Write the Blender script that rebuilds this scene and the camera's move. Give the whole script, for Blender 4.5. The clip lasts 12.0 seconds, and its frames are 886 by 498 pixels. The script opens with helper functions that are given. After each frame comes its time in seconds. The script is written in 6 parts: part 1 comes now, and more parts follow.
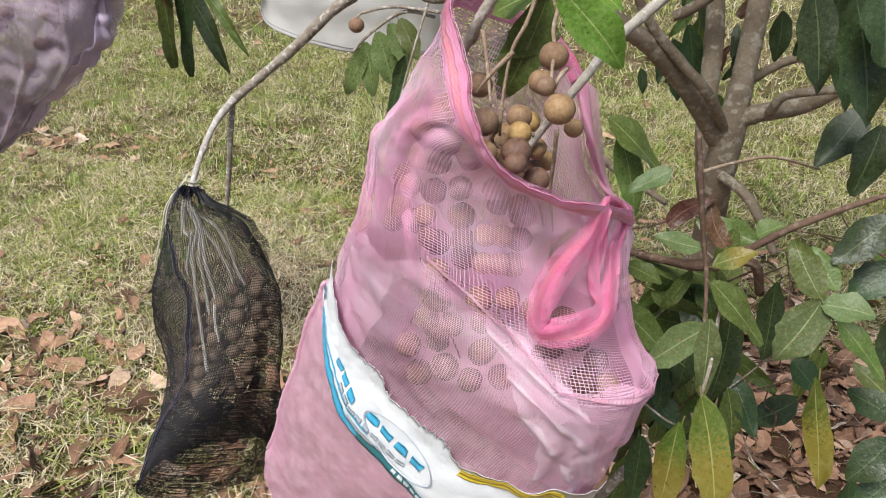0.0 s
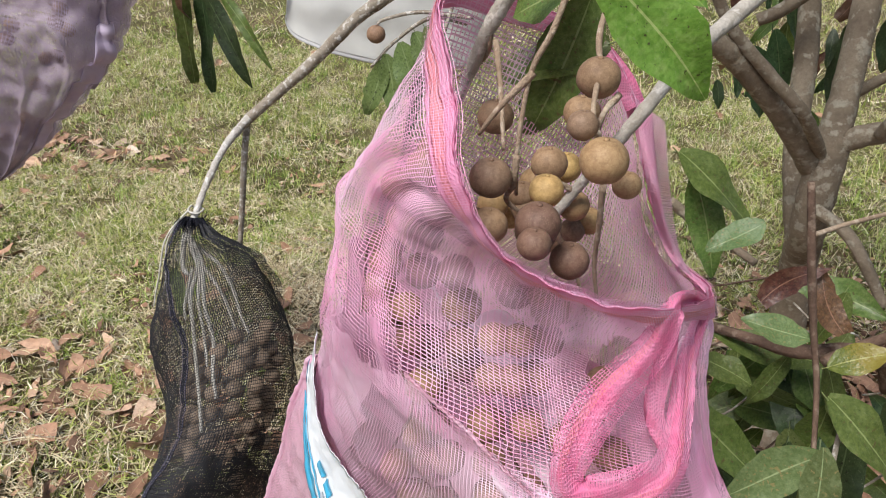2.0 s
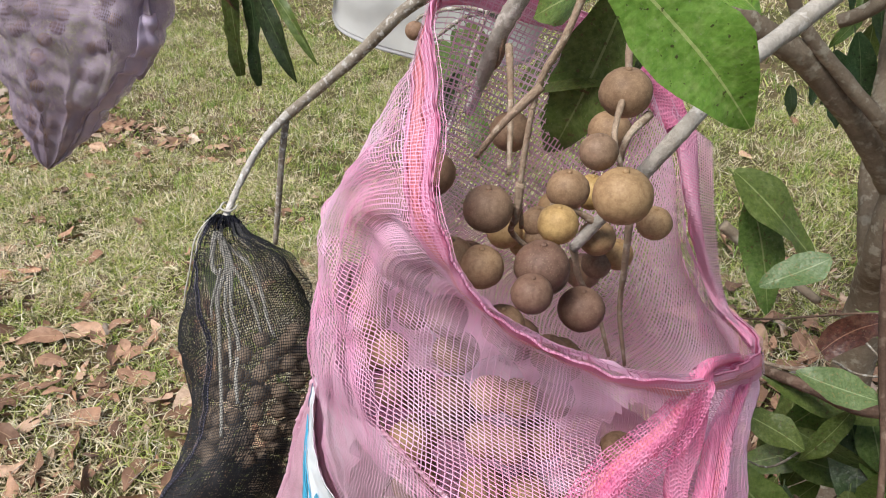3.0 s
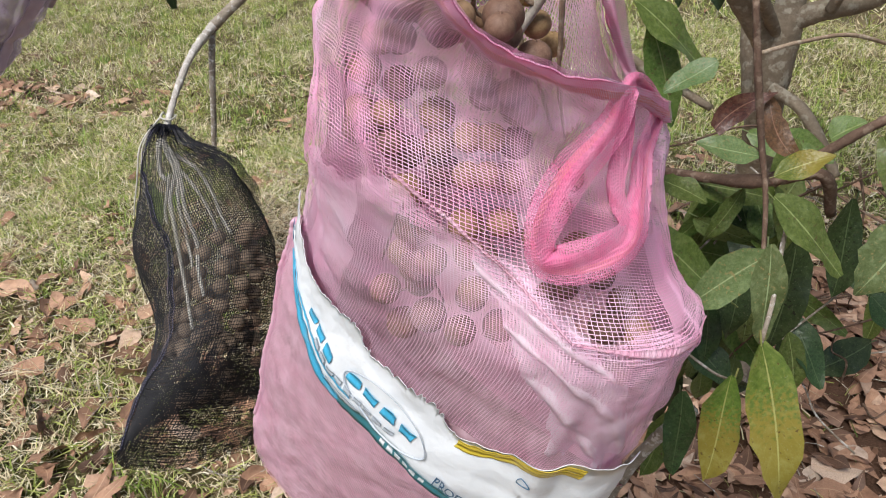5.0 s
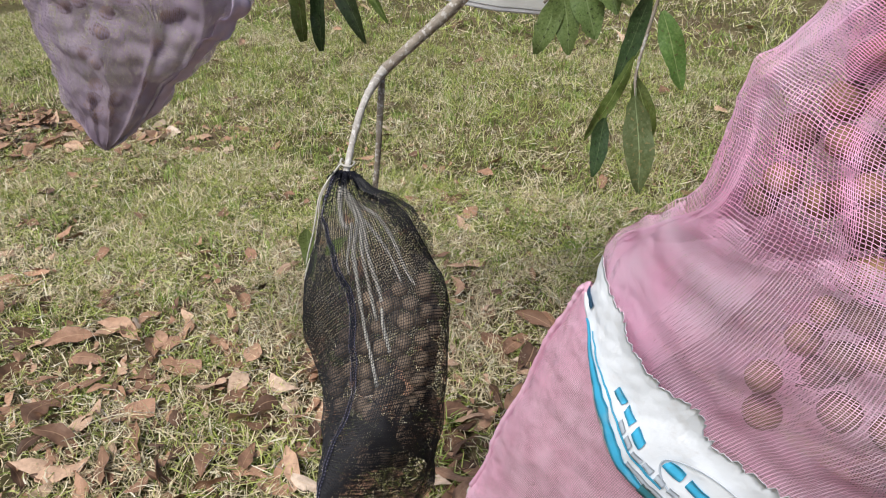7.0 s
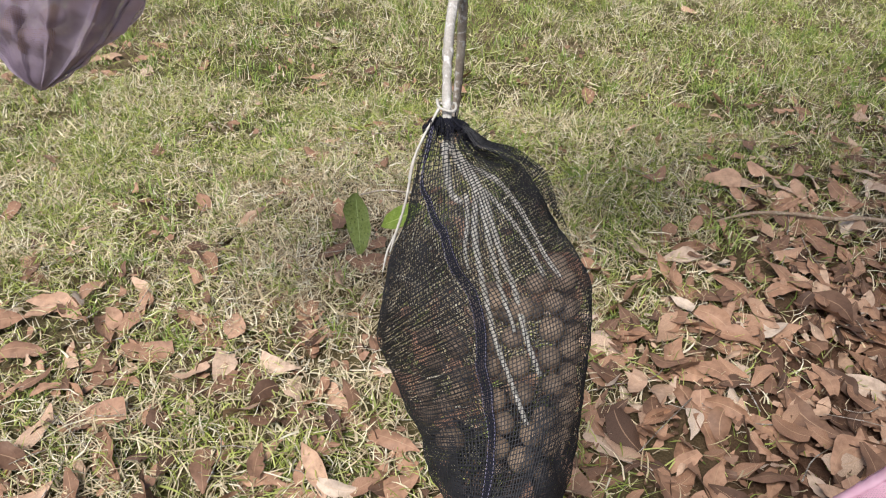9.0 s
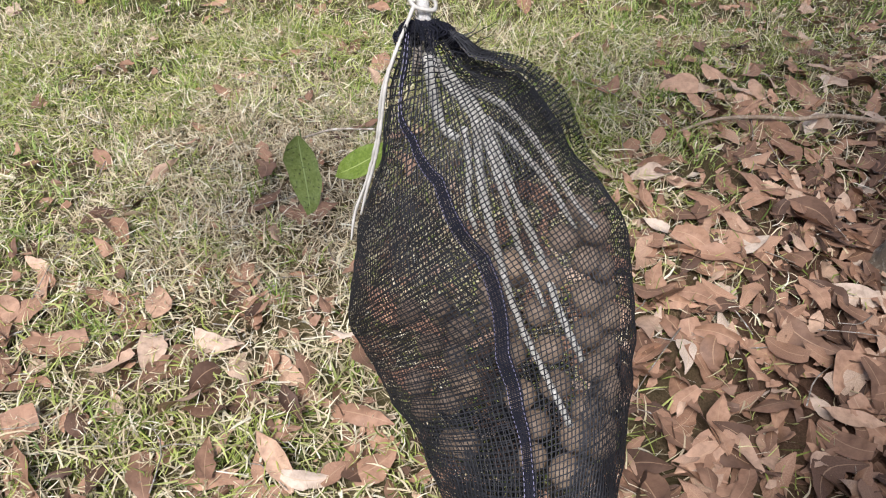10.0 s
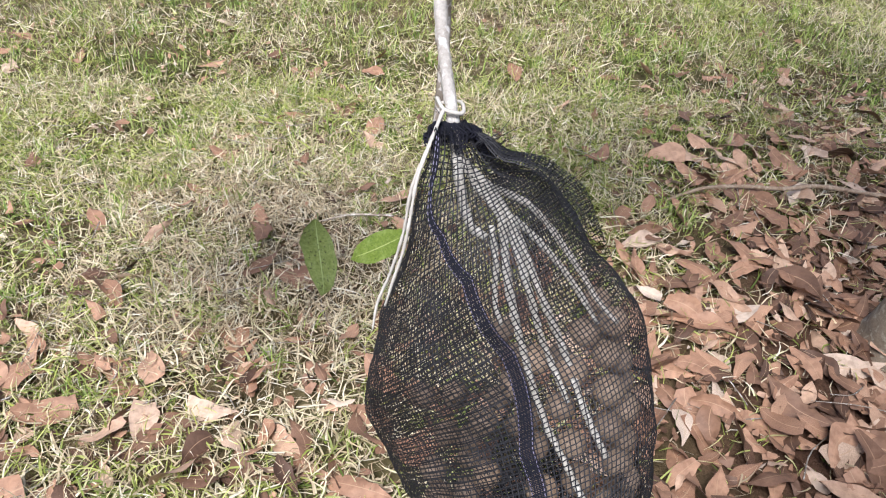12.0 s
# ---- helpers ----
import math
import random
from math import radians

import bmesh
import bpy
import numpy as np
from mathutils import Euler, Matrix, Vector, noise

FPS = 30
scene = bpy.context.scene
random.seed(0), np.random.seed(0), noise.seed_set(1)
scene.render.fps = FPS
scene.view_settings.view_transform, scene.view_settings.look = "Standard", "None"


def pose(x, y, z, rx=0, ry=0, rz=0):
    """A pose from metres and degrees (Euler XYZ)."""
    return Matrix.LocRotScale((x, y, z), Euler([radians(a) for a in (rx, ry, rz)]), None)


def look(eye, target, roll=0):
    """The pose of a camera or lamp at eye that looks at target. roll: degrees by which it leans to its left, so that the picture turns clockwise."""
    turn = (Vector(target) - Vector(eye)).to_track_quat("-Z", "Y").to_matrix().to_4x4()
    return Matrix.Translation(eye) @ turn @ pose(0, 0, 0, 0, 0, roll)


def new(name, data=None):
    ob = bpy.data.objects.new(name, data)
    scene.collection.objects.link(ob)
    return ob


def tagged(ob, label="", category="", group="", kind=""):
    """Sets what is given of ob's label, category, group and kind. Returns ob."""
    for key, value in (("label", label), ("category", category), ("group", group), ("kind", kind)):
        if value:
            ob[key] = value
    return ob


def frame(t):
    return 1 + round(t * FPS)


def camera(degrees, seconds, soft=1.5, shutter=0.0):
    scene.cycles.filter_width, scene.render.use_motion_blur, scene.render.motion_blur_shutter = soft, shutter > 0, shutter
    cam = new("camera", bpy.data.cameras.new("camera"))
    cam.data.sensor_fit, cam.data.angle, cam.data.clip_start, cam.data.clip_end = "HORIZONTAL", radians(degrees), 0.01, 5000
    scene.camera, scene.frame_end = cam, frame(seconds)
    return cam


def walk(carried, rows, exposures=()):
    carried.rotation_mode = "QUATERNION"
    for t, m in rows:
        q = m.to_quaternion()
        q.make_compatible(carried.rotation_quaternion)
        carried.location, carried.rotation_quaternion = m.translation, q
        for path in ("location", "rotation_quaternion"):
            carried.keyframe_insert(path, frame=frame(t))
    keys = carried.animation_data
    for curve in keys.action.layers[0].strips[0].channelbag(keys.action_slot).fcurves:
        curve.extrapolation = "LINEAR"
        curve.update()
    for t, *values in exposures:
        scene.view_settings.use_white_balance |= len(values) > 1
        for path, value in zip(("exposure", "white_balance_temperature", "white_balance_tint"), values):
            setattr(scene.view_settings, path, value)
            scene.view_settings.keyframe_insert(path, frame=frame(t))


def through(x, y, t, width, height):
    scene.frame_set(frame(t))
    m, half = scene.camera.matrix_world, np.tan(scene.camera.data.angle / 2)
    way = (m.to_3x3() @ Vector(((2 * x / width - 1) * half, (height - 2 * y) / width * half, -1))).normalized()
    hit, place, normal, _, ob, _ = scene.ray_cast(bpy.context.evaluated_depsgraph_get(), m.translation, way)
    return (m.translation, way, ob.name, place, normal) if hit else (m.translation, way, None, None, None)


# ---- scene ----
cam = camera(64.8, 12.0, soft=1.1)
PATH = [
    (0, (0.283, -0.09, 1.499), (-0.126, 1.601, 0.513), 2.9),
    (0.5, (0.275, -0.033, 1.501), (-0.161, 1.639, 0.493), 2.3),
    (1, (0.266, 0.021, 1.495), (-0.178, 1.719, 0.536), 1.3),
    (1.5, (0.272, 0.059, 1.471), (-0.152, 1.779, 0.543), 0.4),
    (2, (0.275, 0.116, 1.459), (-0.306, 1.764, 0.486), 1.0),
    (2.5, (0.275, 0.174, 1.449), (-0.435, 1.756, 0.453), 2.2),
    (3, (0.285, 0.189, 1.45), (-0.447, 1.766, 0.462), 0.8),
    (3.5, (0.316, 0.169, 1.434), (-0.344, 1.755, 0.411), 0.9),
    (3.7, (0.317, 0.129, 1.449), (-0.299, 1.718, 0.402), -0.2),
    (5.3, (0.283, 0.024, 1.393), (-0.166, 1.629, 0.287), -0.2),
    (5.5, (0.27, 0.006, 1.393), (-0.156, 1.635, 0.314), 0.1),
    (6, (0.208, -0.042, 1.411), (-0.193, 1.63, 0.39), -0.3),
    (6.5, (0.127, -0.009, 1.395), (-0.389, 1.627, 0.368), -1.9),
    (6.7, (0.094, 0.008, 1.398), (-0.505, 1.623, 0.381), -1.3),
    (8.3, (-0.304, 0.117, 1.346), (-0.583, 1.699, 0.154), 0.0),
    (8.5, (-0.313, 0.156, 1.326), (-0.623, 1.689, 0.079), 0.6),
    (9, (-0.353, 0.26, 1.297), (-0.628, 1.811, 0.065), 0.9),
    (9.5, (-0.407, 0.364, 1.233), (-0.517, 1.831, -0.123), 1.0),
    (10, (-0.441, 0.432, 1.182), (-0.492, 1.876, -0.201), 0.7),
    (10.5, (-0.449, 0.459, 1.144), (-0.455, 1.881, -0.262), 1.5),
    (11, (-0.459, 0.464, 1.139), (-0.484, 1.882, -0.27), 0.6),
    (11.5, (-0.458, 0.457, 1.149), (-0.462, 1.901, -0.235), 0.4),
    (12, (-0.481, 0.448, 1.216), (-0.481, 1.99, -0.058), 2.7),
]
walk(cam, [(t, look(eye, target, roll)) for t, eye, target, roll in PATH], [(0.0, 0.36, 6450, 10), (3.0, 0.37, 6350, 10), (5.5, 0.27, 6350, 10), (6.5, 0.17, 6300, 10), (8.5, 0.3, 6350, 11), (9.5, 0.41, 6250, 12), (10.5, 0.55, 5950, 14), (12.0, 0.65, 6000, 14)])


# ---- world and light ----
world = bpy.data.worlds.new("sky")
scene.world = world
world.use_nodes = True
wn = world.node_tree.nodes
sky = wn.new("ShaderNodeTexSky")
sky.sky_type, sky.sun_disc = "NISHITA", False
sky.sun_elevation, sky.sun_rotation = radians(58), radians(200)
sky.air_density, sky.dust_density, sky.ozone_density = 1.0, 3.0, 1.0
wn["Background"].inputs[1].default_value = 0.086
world.node_tree.links.new(sky.outputs[0], wn["Background"].inputs[0])
sun = new("sun", bpy.data.lights.new("sun", "SUN"))
sun.data.energy, sun.data.angle, sun.data.color = 3.5, radians(25), (1.0, 0.97, 0.93)
sun.matrix_world = look((-1.0, -2.6, 4.6), (0, 0, 0))


# ---- materials ----
def material(name, rough=0.6, metal=0.0, spec=0.4):
    m = bpy.data.materials.new(name)
    m.use_nodes = True
    b = m.node_tree.nodes["Principled BSDF"]
    b.inputs["Roughness"].default_value = rough
    b.inputs["Metallic"].default_value = metal
    b.inputs["Specular IOR Level"].default_value = spec
    return m, m.node_tree.nodes, m.node_tree.links, b


def noise_tex(n, l, scale, detail=4.0, rough=0.55, vec=None):
    t = n.new("ShaderNodeTexNoise")
    t.inputs["Scale"].default_value, t.inputs["Detail"].default_value, t.inputs["Roughness"].default_value = scale, detail, rough
    if vec is not None:
        l.new(vec, t.inputs["Vector"])
    return t.outputs["Fac"]


def ramp(n, l, fac, stops):
    r = n.new("ShaderNodeValToRGB")
    while len(r.color_ramp.elements) < len(stops):
        r.color_ramp.elements.new(0.5)
    for e, (p, c) in zip(r.color_ramp.elements, stops):
        e.position, e.color = p, (*c, 1.0)
    l.new(fac, r.inputs[0])
    return r.outputs[0]


def mixed(n, l, fac, a, b, how="MIX"):
    m = n.new("ShaderNodeMix")
    m.data_type, m.blend_type = "RGBA", how
    for v, i in ((fac, 0), (a, 6), (b, 7)):
        if isinstance(v, (int, float)):
            m.inputs[i].default_value = v
        elif isinstance(v, tuple):
            m.inputs[i].default_value = (*v, 1.0)
        else:
            l.new(v, m.inputs[i])
    return m.outputs[2]


def maths(n, l, op, a, b=0.0, c=0.0):
    m = n.new("ShaderNodeMath")
    m.operation = op
    for i, v in enumerate((a, b, c)):
        if isinstance(v, (int, float)):
            m.inputs[i].default_value = v
        else:
            l.new(v, m.inputs[i])
    return m.outputs[0]


def bump(n, l, b, height, strength=0.4, dist=0.002):
    k = n.new("ShaderNodeBump")
    k.inputs["Strength"].default_value, k.inputs["Distance"].default_value = strength, dist
    l.new(height, k.inputs["Height"])
    l.new(k.outputs[0], b.inputs["Normal"])


def coord(n, which="Object"):
    return n.new("ShaderNodeTexCoord").outputs[which]


def bark_material(name, dark, light, patch, k=1.0):
    m, n, l, b = material(name, 0.85, 0, 0.2)
    v = coord(n)
    big, fine = noise_tex(n, l, 14 * k, 5, 0.6, v), noise_tex(n, l, 140 * k, 6, 0.7, v)
    c = ramp(n, l, big, ((0.3, dark), (0.7, light)))
    spots = ramp(n, l, noise_tex(n, l, 45 * k, 3, 0.6, v), ((0.54, (0, 0, 0)), (0.62, (1, 1, 1))))
    c = mixed(n, l, spots, c, patch)
    c = mixed(n, l, 0.5, c, ramp(n, l, fine, ((0.3, (0.35, 0.33, 0.3)), (0.7, (1, 1, 1)))), "MULTIPLY")
    l.new(c, b.inputs["Base Color"])
    bump(n, l, b, maths(n, l, "ADD", fine, maths(n, l, "MULTIPLY", big, 1.5)), 0.6, 0.004)
    return m


def leaf_material(name, dark, light, vein, spot, spots=0.62, rough=0.5, through=0.25, yellow=None):
    m, n, l, b = material(name, rough - 0.1, 0, 0.42)
    uv = coord(n, "UV")
    sep = n.new("ShaderNodeSeparateXYZ")
    l.new(uv, sep.inputs[0])
    x, y = sep.outputs[0], sep.outputs[1]
    away = maths(n, l, "ABSOLUTE", maths(n, l, "SUBTRACT", x, 0.5))
    rnd = n.new("ShaderNodeObjectInfo").outputs["Random"]
    ob = coord(n)
    c = ramp(n, l, noise_tex(n, l, 30, 4, 0.6, ob), ((0.3, dark), (0.72, light)))
    hsv = n.new("ShaderNodeHueSaturation")
    l.new(maths(n, l, "MULTIPLY_ADD", rnd, 0.05, 0.475), hsv.inputs["Hue"])
    l.new(maths(n, l, "MULTIPLY_ADD", rnd, 0.5, 0.75), hsv.inputs["Value"])
    l.new(c, hsv.inputs["Color"])
    c = hsv.outputs[0]
    if yellow:
        far = maths(n, l, "ADD", y, maths(n, l, "MULTIPLY", noise_tex(n, l, 40, 3, 0.5, ob), 0.9))
        c = mixed(n, l, ramp(n, l, far, ((0.75, (0, 0, 0)), (1.25 / 1.3, (1, 1, 1)))), c, yellow)
    side = maths(n, l, "SINE", maths(n, l, "MULTIPLY_ADD", maths(n, l, "SUBTRACT", y, maths(n, l, "MULTIPLY", away, 0.45)), 75.0, 0.0))
    side = maths(n, l, "MULTIPLY", maths(n, l, "GREATER_THAN", side, 0.95), 0.06)
    rib = maths(n, l, "LESS_THAN", away, 0.018)
    c = mixed(n, l, maths(n, l, "MAXIMUM", maths(n, l, "MULTIPLY", rib, 0.8), side), c, vein)
    s = ramp(n, l, noise_tex(n, l, 24, 3, 0.6, ob), ((spots, (0, 0, 0)), (spots + 0.04, (0.9, 0.9, 0.9))))
    c = mixed(n, l, s, c, spot)
    mott = ramp(n, l, noise_tex(n, l, 9, 5, 0.7, ob), ((0.5, (0, 0, 0)), (0.68, (0.6, 0.6, 0.6))))
    c = mixed(n, l, mott, c, mixed(n, l, 0.55, c, vein))
    dust = ramp(n, l, noise_tex(n, l, 70, 3, 0.6, ob), ((0.62, (0, 0, 0)), (0.72, (0.45, 0.45, 0.45))))
    c = mixed(n, l, dust, c, (0.3, 0.31, 0.2))
    l.new(c, b.inputs["Base Color"])
    bump(n, l, b, maths(n, l, "ADD", side, noise_tex(n, l, 14, 3, 0.5, ob)), 0.3, 0.004)
    tr = n.new("ShaderNodeBsdfTranslucent")
    l.new(c, tr.inputs["Color"])
    mx = n.new("ShaderNodeMixShader")
    mx.inputs[0].default_value = through
    l.new(b.outputs[0], mx.inputs[1])
    l.new(tr.outputs[0], mx.inputs[2])
    l.new(mx.outputs[0], n["Material Output"].inputs[0])
    return m


def cloth_material(name, a, b2, rough=0.55, through=0.35, scale=25, weave=0.0, deep=0.22):
    m, n, l, b = material(name, rough, 0, 0.35)
    v = coord(n)
    f = noise_tex(n, l, scale, 4, 0.6, v)
    c = ramp(n, l, f, ((0.3, a), (0.7, b2)))
    h = noise_tex(n, l, 260, 3, 0.6, v)
    if weave:
        q = n.new("ShaderNodeSeparateXYZ")
        l.new(v, q.inputs[0])
        one = maths(n, l, "ADD", q.outputs[0], maths(n, l, "MULTIPLY", q.outputs[1], 0.6))
        two = maths(n, l, "ADD", q.outputs[2], maths(n, l, "MULTIPLY", q.outputs[1], -0.6))
        ws = [maths(n, l, "SINE", maths(n, l, "MULTIPLY", k, weave)) for k in (one, two)]
        h = maths(n, l, "ADD", maths(n, l, "MAXIMUM", ws[0], ws[1]), maths(n, l, "MULTIPLY", h, 0.8))
        c = mixed(n, l, deep, c, ramp(n, l, h, ((0.15, (0.42, 0.34, 0.36)), (0.95, (1, 1, 1)))), "MULTIPLY")
    l.new(c, b.inputs["Base Color"])
    bump(n, l, b, h, 0.5, 0.0012)
    tr = n.new("ShaderNodeBsdfTranslucent")
    l.new(c, tr.inputs["Color"])
    mx = n.new("ShaderNodeMixShader")
    mx.inputs[0].default_value = through
    l.new(b.outputs[0], mx.inputs[1])
    l.new(tr.outputs[0], mx.inputs[2])
    l.new(mx.outputs[0], n["Material Output"].inputs[0])
    return m


def blade_material(name, green, straw, through=0.3):
    m, n, l, b = material(name, 0.55, 0, 0.3)
    r = n.new("ShaderNodeNewGeometry").outputs["Random Per Island"]
    v = coord(n)
    patch = maths(n, l, "ADD", maths(n, l, "MULTIPLY", noise_tex(n, l, 1.9, 4, 0.6, v), 0.7), maths(n, l, "MULTIPLY", noise_tex(n, l, 7, 3, 0.6, v), 0.75))
    q = n.new("ShaderNodeSeparateXYZ")
    l.new(v, q.inputs[0])
    # Drier straw round this spot; its paler colour also offsets the lilac bag's shadow.
    dx, dy = maths(n, l, "SUBTRACT", q.outputs[0], -0.85), maths(n, l, "SUBTRACT", q.outputs[1], 1.85)
    bare = maths(n, l, "MAXIMUM", maths(n, l, "SUBTRACT", 0.17, maths(n, l, "MULTIPLY", maths(n, l, "ADD", maths(n, l, "MULTIPLY", dx, dx), maths(n, l, "MULTIPLY", dy, dy)), 0.3)), 0.0)
    back = maths(n, l, "MULTIPLY", maths(n, l, "MINIMUM", maths(n, l, "MAXIMUM", maths(n, l, "SUBTRACT", q.outputs[1], 2.0), 0.0), 1.5), 0.04)
    patch = maths(n, l, "SUBTRACT", maths(n, l, "ADD", patch, bare), back)
    swap = maths(n, l, "FRACT", maths(n, l, "MULTIPLY", r, 7.31))
    dry = ramp(n, l, maths(n, l, "ADD", patch, maths(n, l, "MULTIPLY_ADD", swap, 0.5, -0.25)), ((0.625, (0, 0, 0)), (0.745, (1, 1, 1))))
    c = mixed(n, l, dry, ramp(n, l, r, green), ramp(n, l, r, straw))
    l.new(c, b.inputs["Base Color"])
    tr = n.new("ShaderNodeBsdfTranslucent")
    l.new(c, tr.inputs["Color"])
    mx = n.new("ShaderNodeMixShader")
    mx.inputs[0].default_value = through
    l.new(b.outputs[0], mx.inputs[1])
    l.new(tr.outputs[0], mx.inputs[2])
    l.new(mx.outputs[0], n["Material Output"].inputs[0])
    return m


def litter_material(name):
    m, n, l, b = material(name, 0.6, 0, 0.35)
    uv = n.new("ShaderNodeSeparateXYZ")
    l.new(coord(n, "UV"), uv.inputs[0])
    away = maths(n, l, "ABSOLUTE", maths(n, l, "SUBTRACT", uv.outputs[0], 0.5))
    rnd = n.new("ShaderNodeObjectInfo").outputs["Random"]
    isl = n.new("ShaderNodeNewGeometry").outputs["Random Per Island"]
    r = maths(n, l, "FRACT", maths(n, l, "ADD", rnd, isl))
    c = ramp(n, l, r, ((0.0, (0.09, 0.05, 0.032)), (0.2, (0.2, 0.112, 0.069)), (0.48, (0.335, 0.188, 0.114)), (0.75, (0.46, 0.27, 0.168)), (0.93, (0.58, 0.395, 0.27)), (1.0, (0.62, 0.51, 0.4))))
    ob = coord(n)
    f = noise_tex(n, l, 55, 5, 0.65, ob)
    c = mixed(n, l, 0.55, c, ramp(n, l, f, ((0.34, (0.42, 0.37, 0.35)), (0.6, (1, 1, 1)))), "MULTIPLY")
    c = mixed(n, l, maths(n, l, "MULTIPLY", maths(n, l, "LESS_THAN", away, 0.022), 0.5), c, (0.5, 0.33, 0.2))
    l.new(c, b.inputs["Base Color"])
    bump(n, l, b, f, 0.5, 0.004)
    return m


def soil_material():
    m, n, l, b = material("soil", 0.95, 0, 0.1)
    v = coord(n)
    big, mid, fine = noise_tex(n, l, 0.9, 4, 0.6, v), noise_tex(n, l, 9, 5, 0.65, v), noise_tex(n, l, 160, 6, 0.75, v)
    c = ramp(n, l, mid, ((0.3, (0.1, 0.072, 0.042)), (0.5, (0.22, 0.165, 0.09)), (0.72, (0.36, 0.29, 0.17))))
    c = mixed(n, l, ramp(n, l, big, ((0.42, (0, 0, 0)), (0.6, (0.8, 0.8, 0.8)))), c, (0.13, 0.13, 0.05))
    sep = n.new("ShaderNodeSeparateXYZ")
    l.new(v, sep.inputs[0])
    dx, dy = maths(n, l, "SUBTRACT", sep.outputs[0], 1.0), maths(n, l, "SUBTRACT", sep.outputs[1], 1.3)
    near = maths(n, l, "SQRT", maths(n, l, "ADD", maths(n, l, "MULTIPLY", dx, dx), maths(n, l, "MULTIPLY", dy, dy)))
    red = maths(n, l, "ADD", maths(n, l, "MULTIPLY_ADD", near, -0.8, 1.1), maths(n, l, "MULTIPLY", mid, 0.6))
    c = mixed(n, l, ramp(n, l, red, ((0.45, (0, 0, 0)), (0.8, (1, 1, 1)))), c, mixed(n, l, fine, (0.1, 0.055, 0.035), (0.27, 0.155, 0.1)))
    c = mixed(n, l, 0.6, c, ramp(n, l, fine, ((0.3, (0.3, 0.28, 0.26)), (0.7, (1, 1, 1)))), "MULTIPLY")
    l.new(c, b.inputs["Base Color"])
    bump(n, l, b, maths(n, l, "ADD", fine, mid), 0.9, 0.015)
    return m


def fruit_material(name, tones):
    m, n, l, b = material(name, 0.62, 0, 0.3)
    v = coord(n)
    rnd = n.new("ShaderNodeObjectInfo").outputs["Random"]
    c = ramp(n, l, rnd, tones)
    blot = noise_tex(n, l, 3.2, 6, 0.72, v)
    c = mixed(n, l, 0.6, c, ramp(n, l, blot, ((0.36, (0.42, 0.35, 0.31)), (0.6, (1, 1, 1)))), "MULTIPLY")
    vo = n.new("ShaderNodeTexVoronoi")
    vo.inputs["Scale"].default_value = 11
    l.new(v, vo.inputs["Vector"])
    c = mixed(n, l, maths(n, l, "MULTIPLY", maths(n, l, "LESS_THAN", vo.outputs["Distance"], 0.24), 0.14), c, (0.6, 0.45, 0.27))
    l.new(c, b.inputs["Base Color"])
    bump(n, l, b, maths(n, l, "ADD", maths(n, l, "MULTIPLY", vo.outputs["Distance"], 0.4), blot), 0.09, 0.0012)
    return m


def film_material(name, base, rough=0.35, dirt=(0.62, 0.6, 0.58)):
    m, n, l, b = material(name, rough, 0, 0.5)
    v = coord(n)
    f = noise_tex(n, l, 18, 6, 0.7, v)
    c = mixed(n, l, ramp(n, l, f, ((0.55, (0, 0, 0)), (0.72, (0.7, 0.7, 0.7)))), base, dirt)
    l.new(c, b.inputs["Base Color"])
    bump(n, l, b, maths(n, l, "ADD", noise_tex(n, l, 26, 3, 0.5, v), maths(n, l, "MULTIPLY", noise_tex(n, l, 120, 4, 0.6, v), 0.2)), 0.5, 0.005)
    return m


BARK = bark_material("bark", (0.2, 0.155, 0.11), (0.36, 0.295, 0.215), (0.43, 0.385, 0.3))
TWIG = bark_material("twig_bark", (0.22, 0.175, 0.13), (0.46, 0.41, 0.34), (0.66, 0.63, 0.58), 2.5)
PEELED = bark_material("peeled_bark", (0.42, 0.38, 0.33), (0.66, 0.63, 0.58), (0.76, 0.74, 0.7), 2.5)
STALK_PALE = bark_material("pale_stalk", (0.42, 0.38, 0.32), (0.62, 0.58, 0.52), (0.7, 0.66, 0.6), 2.5)
STALK_WHITE = bark_material("whitish_stalk", (0.6, 0.56, 0.48), (0.78, 0.75, 0.67), (0.84, 0.81, 0.74), 2.5)
STALK = bark_material("fruit_stalk_bark", (0.29, 0.2, 0.135), (0.5, 0.385, 0.28), (0.56, 0.46, 0.35), 2.5)
BROWN_LIMB = bark_material("brown_limb_bark", (0.11, 0.07, 0.05), (0.22, 0.145, 0.105), (0.27, 0.2, 0.15), 2.0)
LEAF = leaf_material("leaf_green", (0.06, 0.105, 0.02), (0.145, 0.205, 0.048), (0.28, 0.34, 0.13), (0.1, 0.075, 0.03))
LEAF_BRIGHT = leaf_material("leaf_bright", (0.11, 0.19, 0.022), (0.2, 0.3, 0.05), (0.42, 0.5, 0.18), (0.05, 0.045, 0.015), 0.64)
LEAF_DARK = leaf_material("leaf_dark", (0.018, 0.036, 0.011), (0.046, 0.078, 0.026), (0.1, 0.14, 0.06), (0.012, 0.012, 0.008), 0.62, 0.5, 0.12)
LEAF_YELLOW = leaf_material("leaf_yellowing", (0.08, 0.13, 0.02), (0.16, 0.22, 0.04), (0.4, 0.4, 0.14), (0.11, 0.07, 0.02), 0.645, 0.45, 0.3, (0.24, 0.2, 0.035))
LEAF_PALE = leaf_material("leaf_dusty", (0.085, 0.135, 0.045), (0.16, 0.22, 0.085), (0.32, 0.4, 0.2), (0.24, 0.2, 0.08), 0.6, 0.5, 0.25)
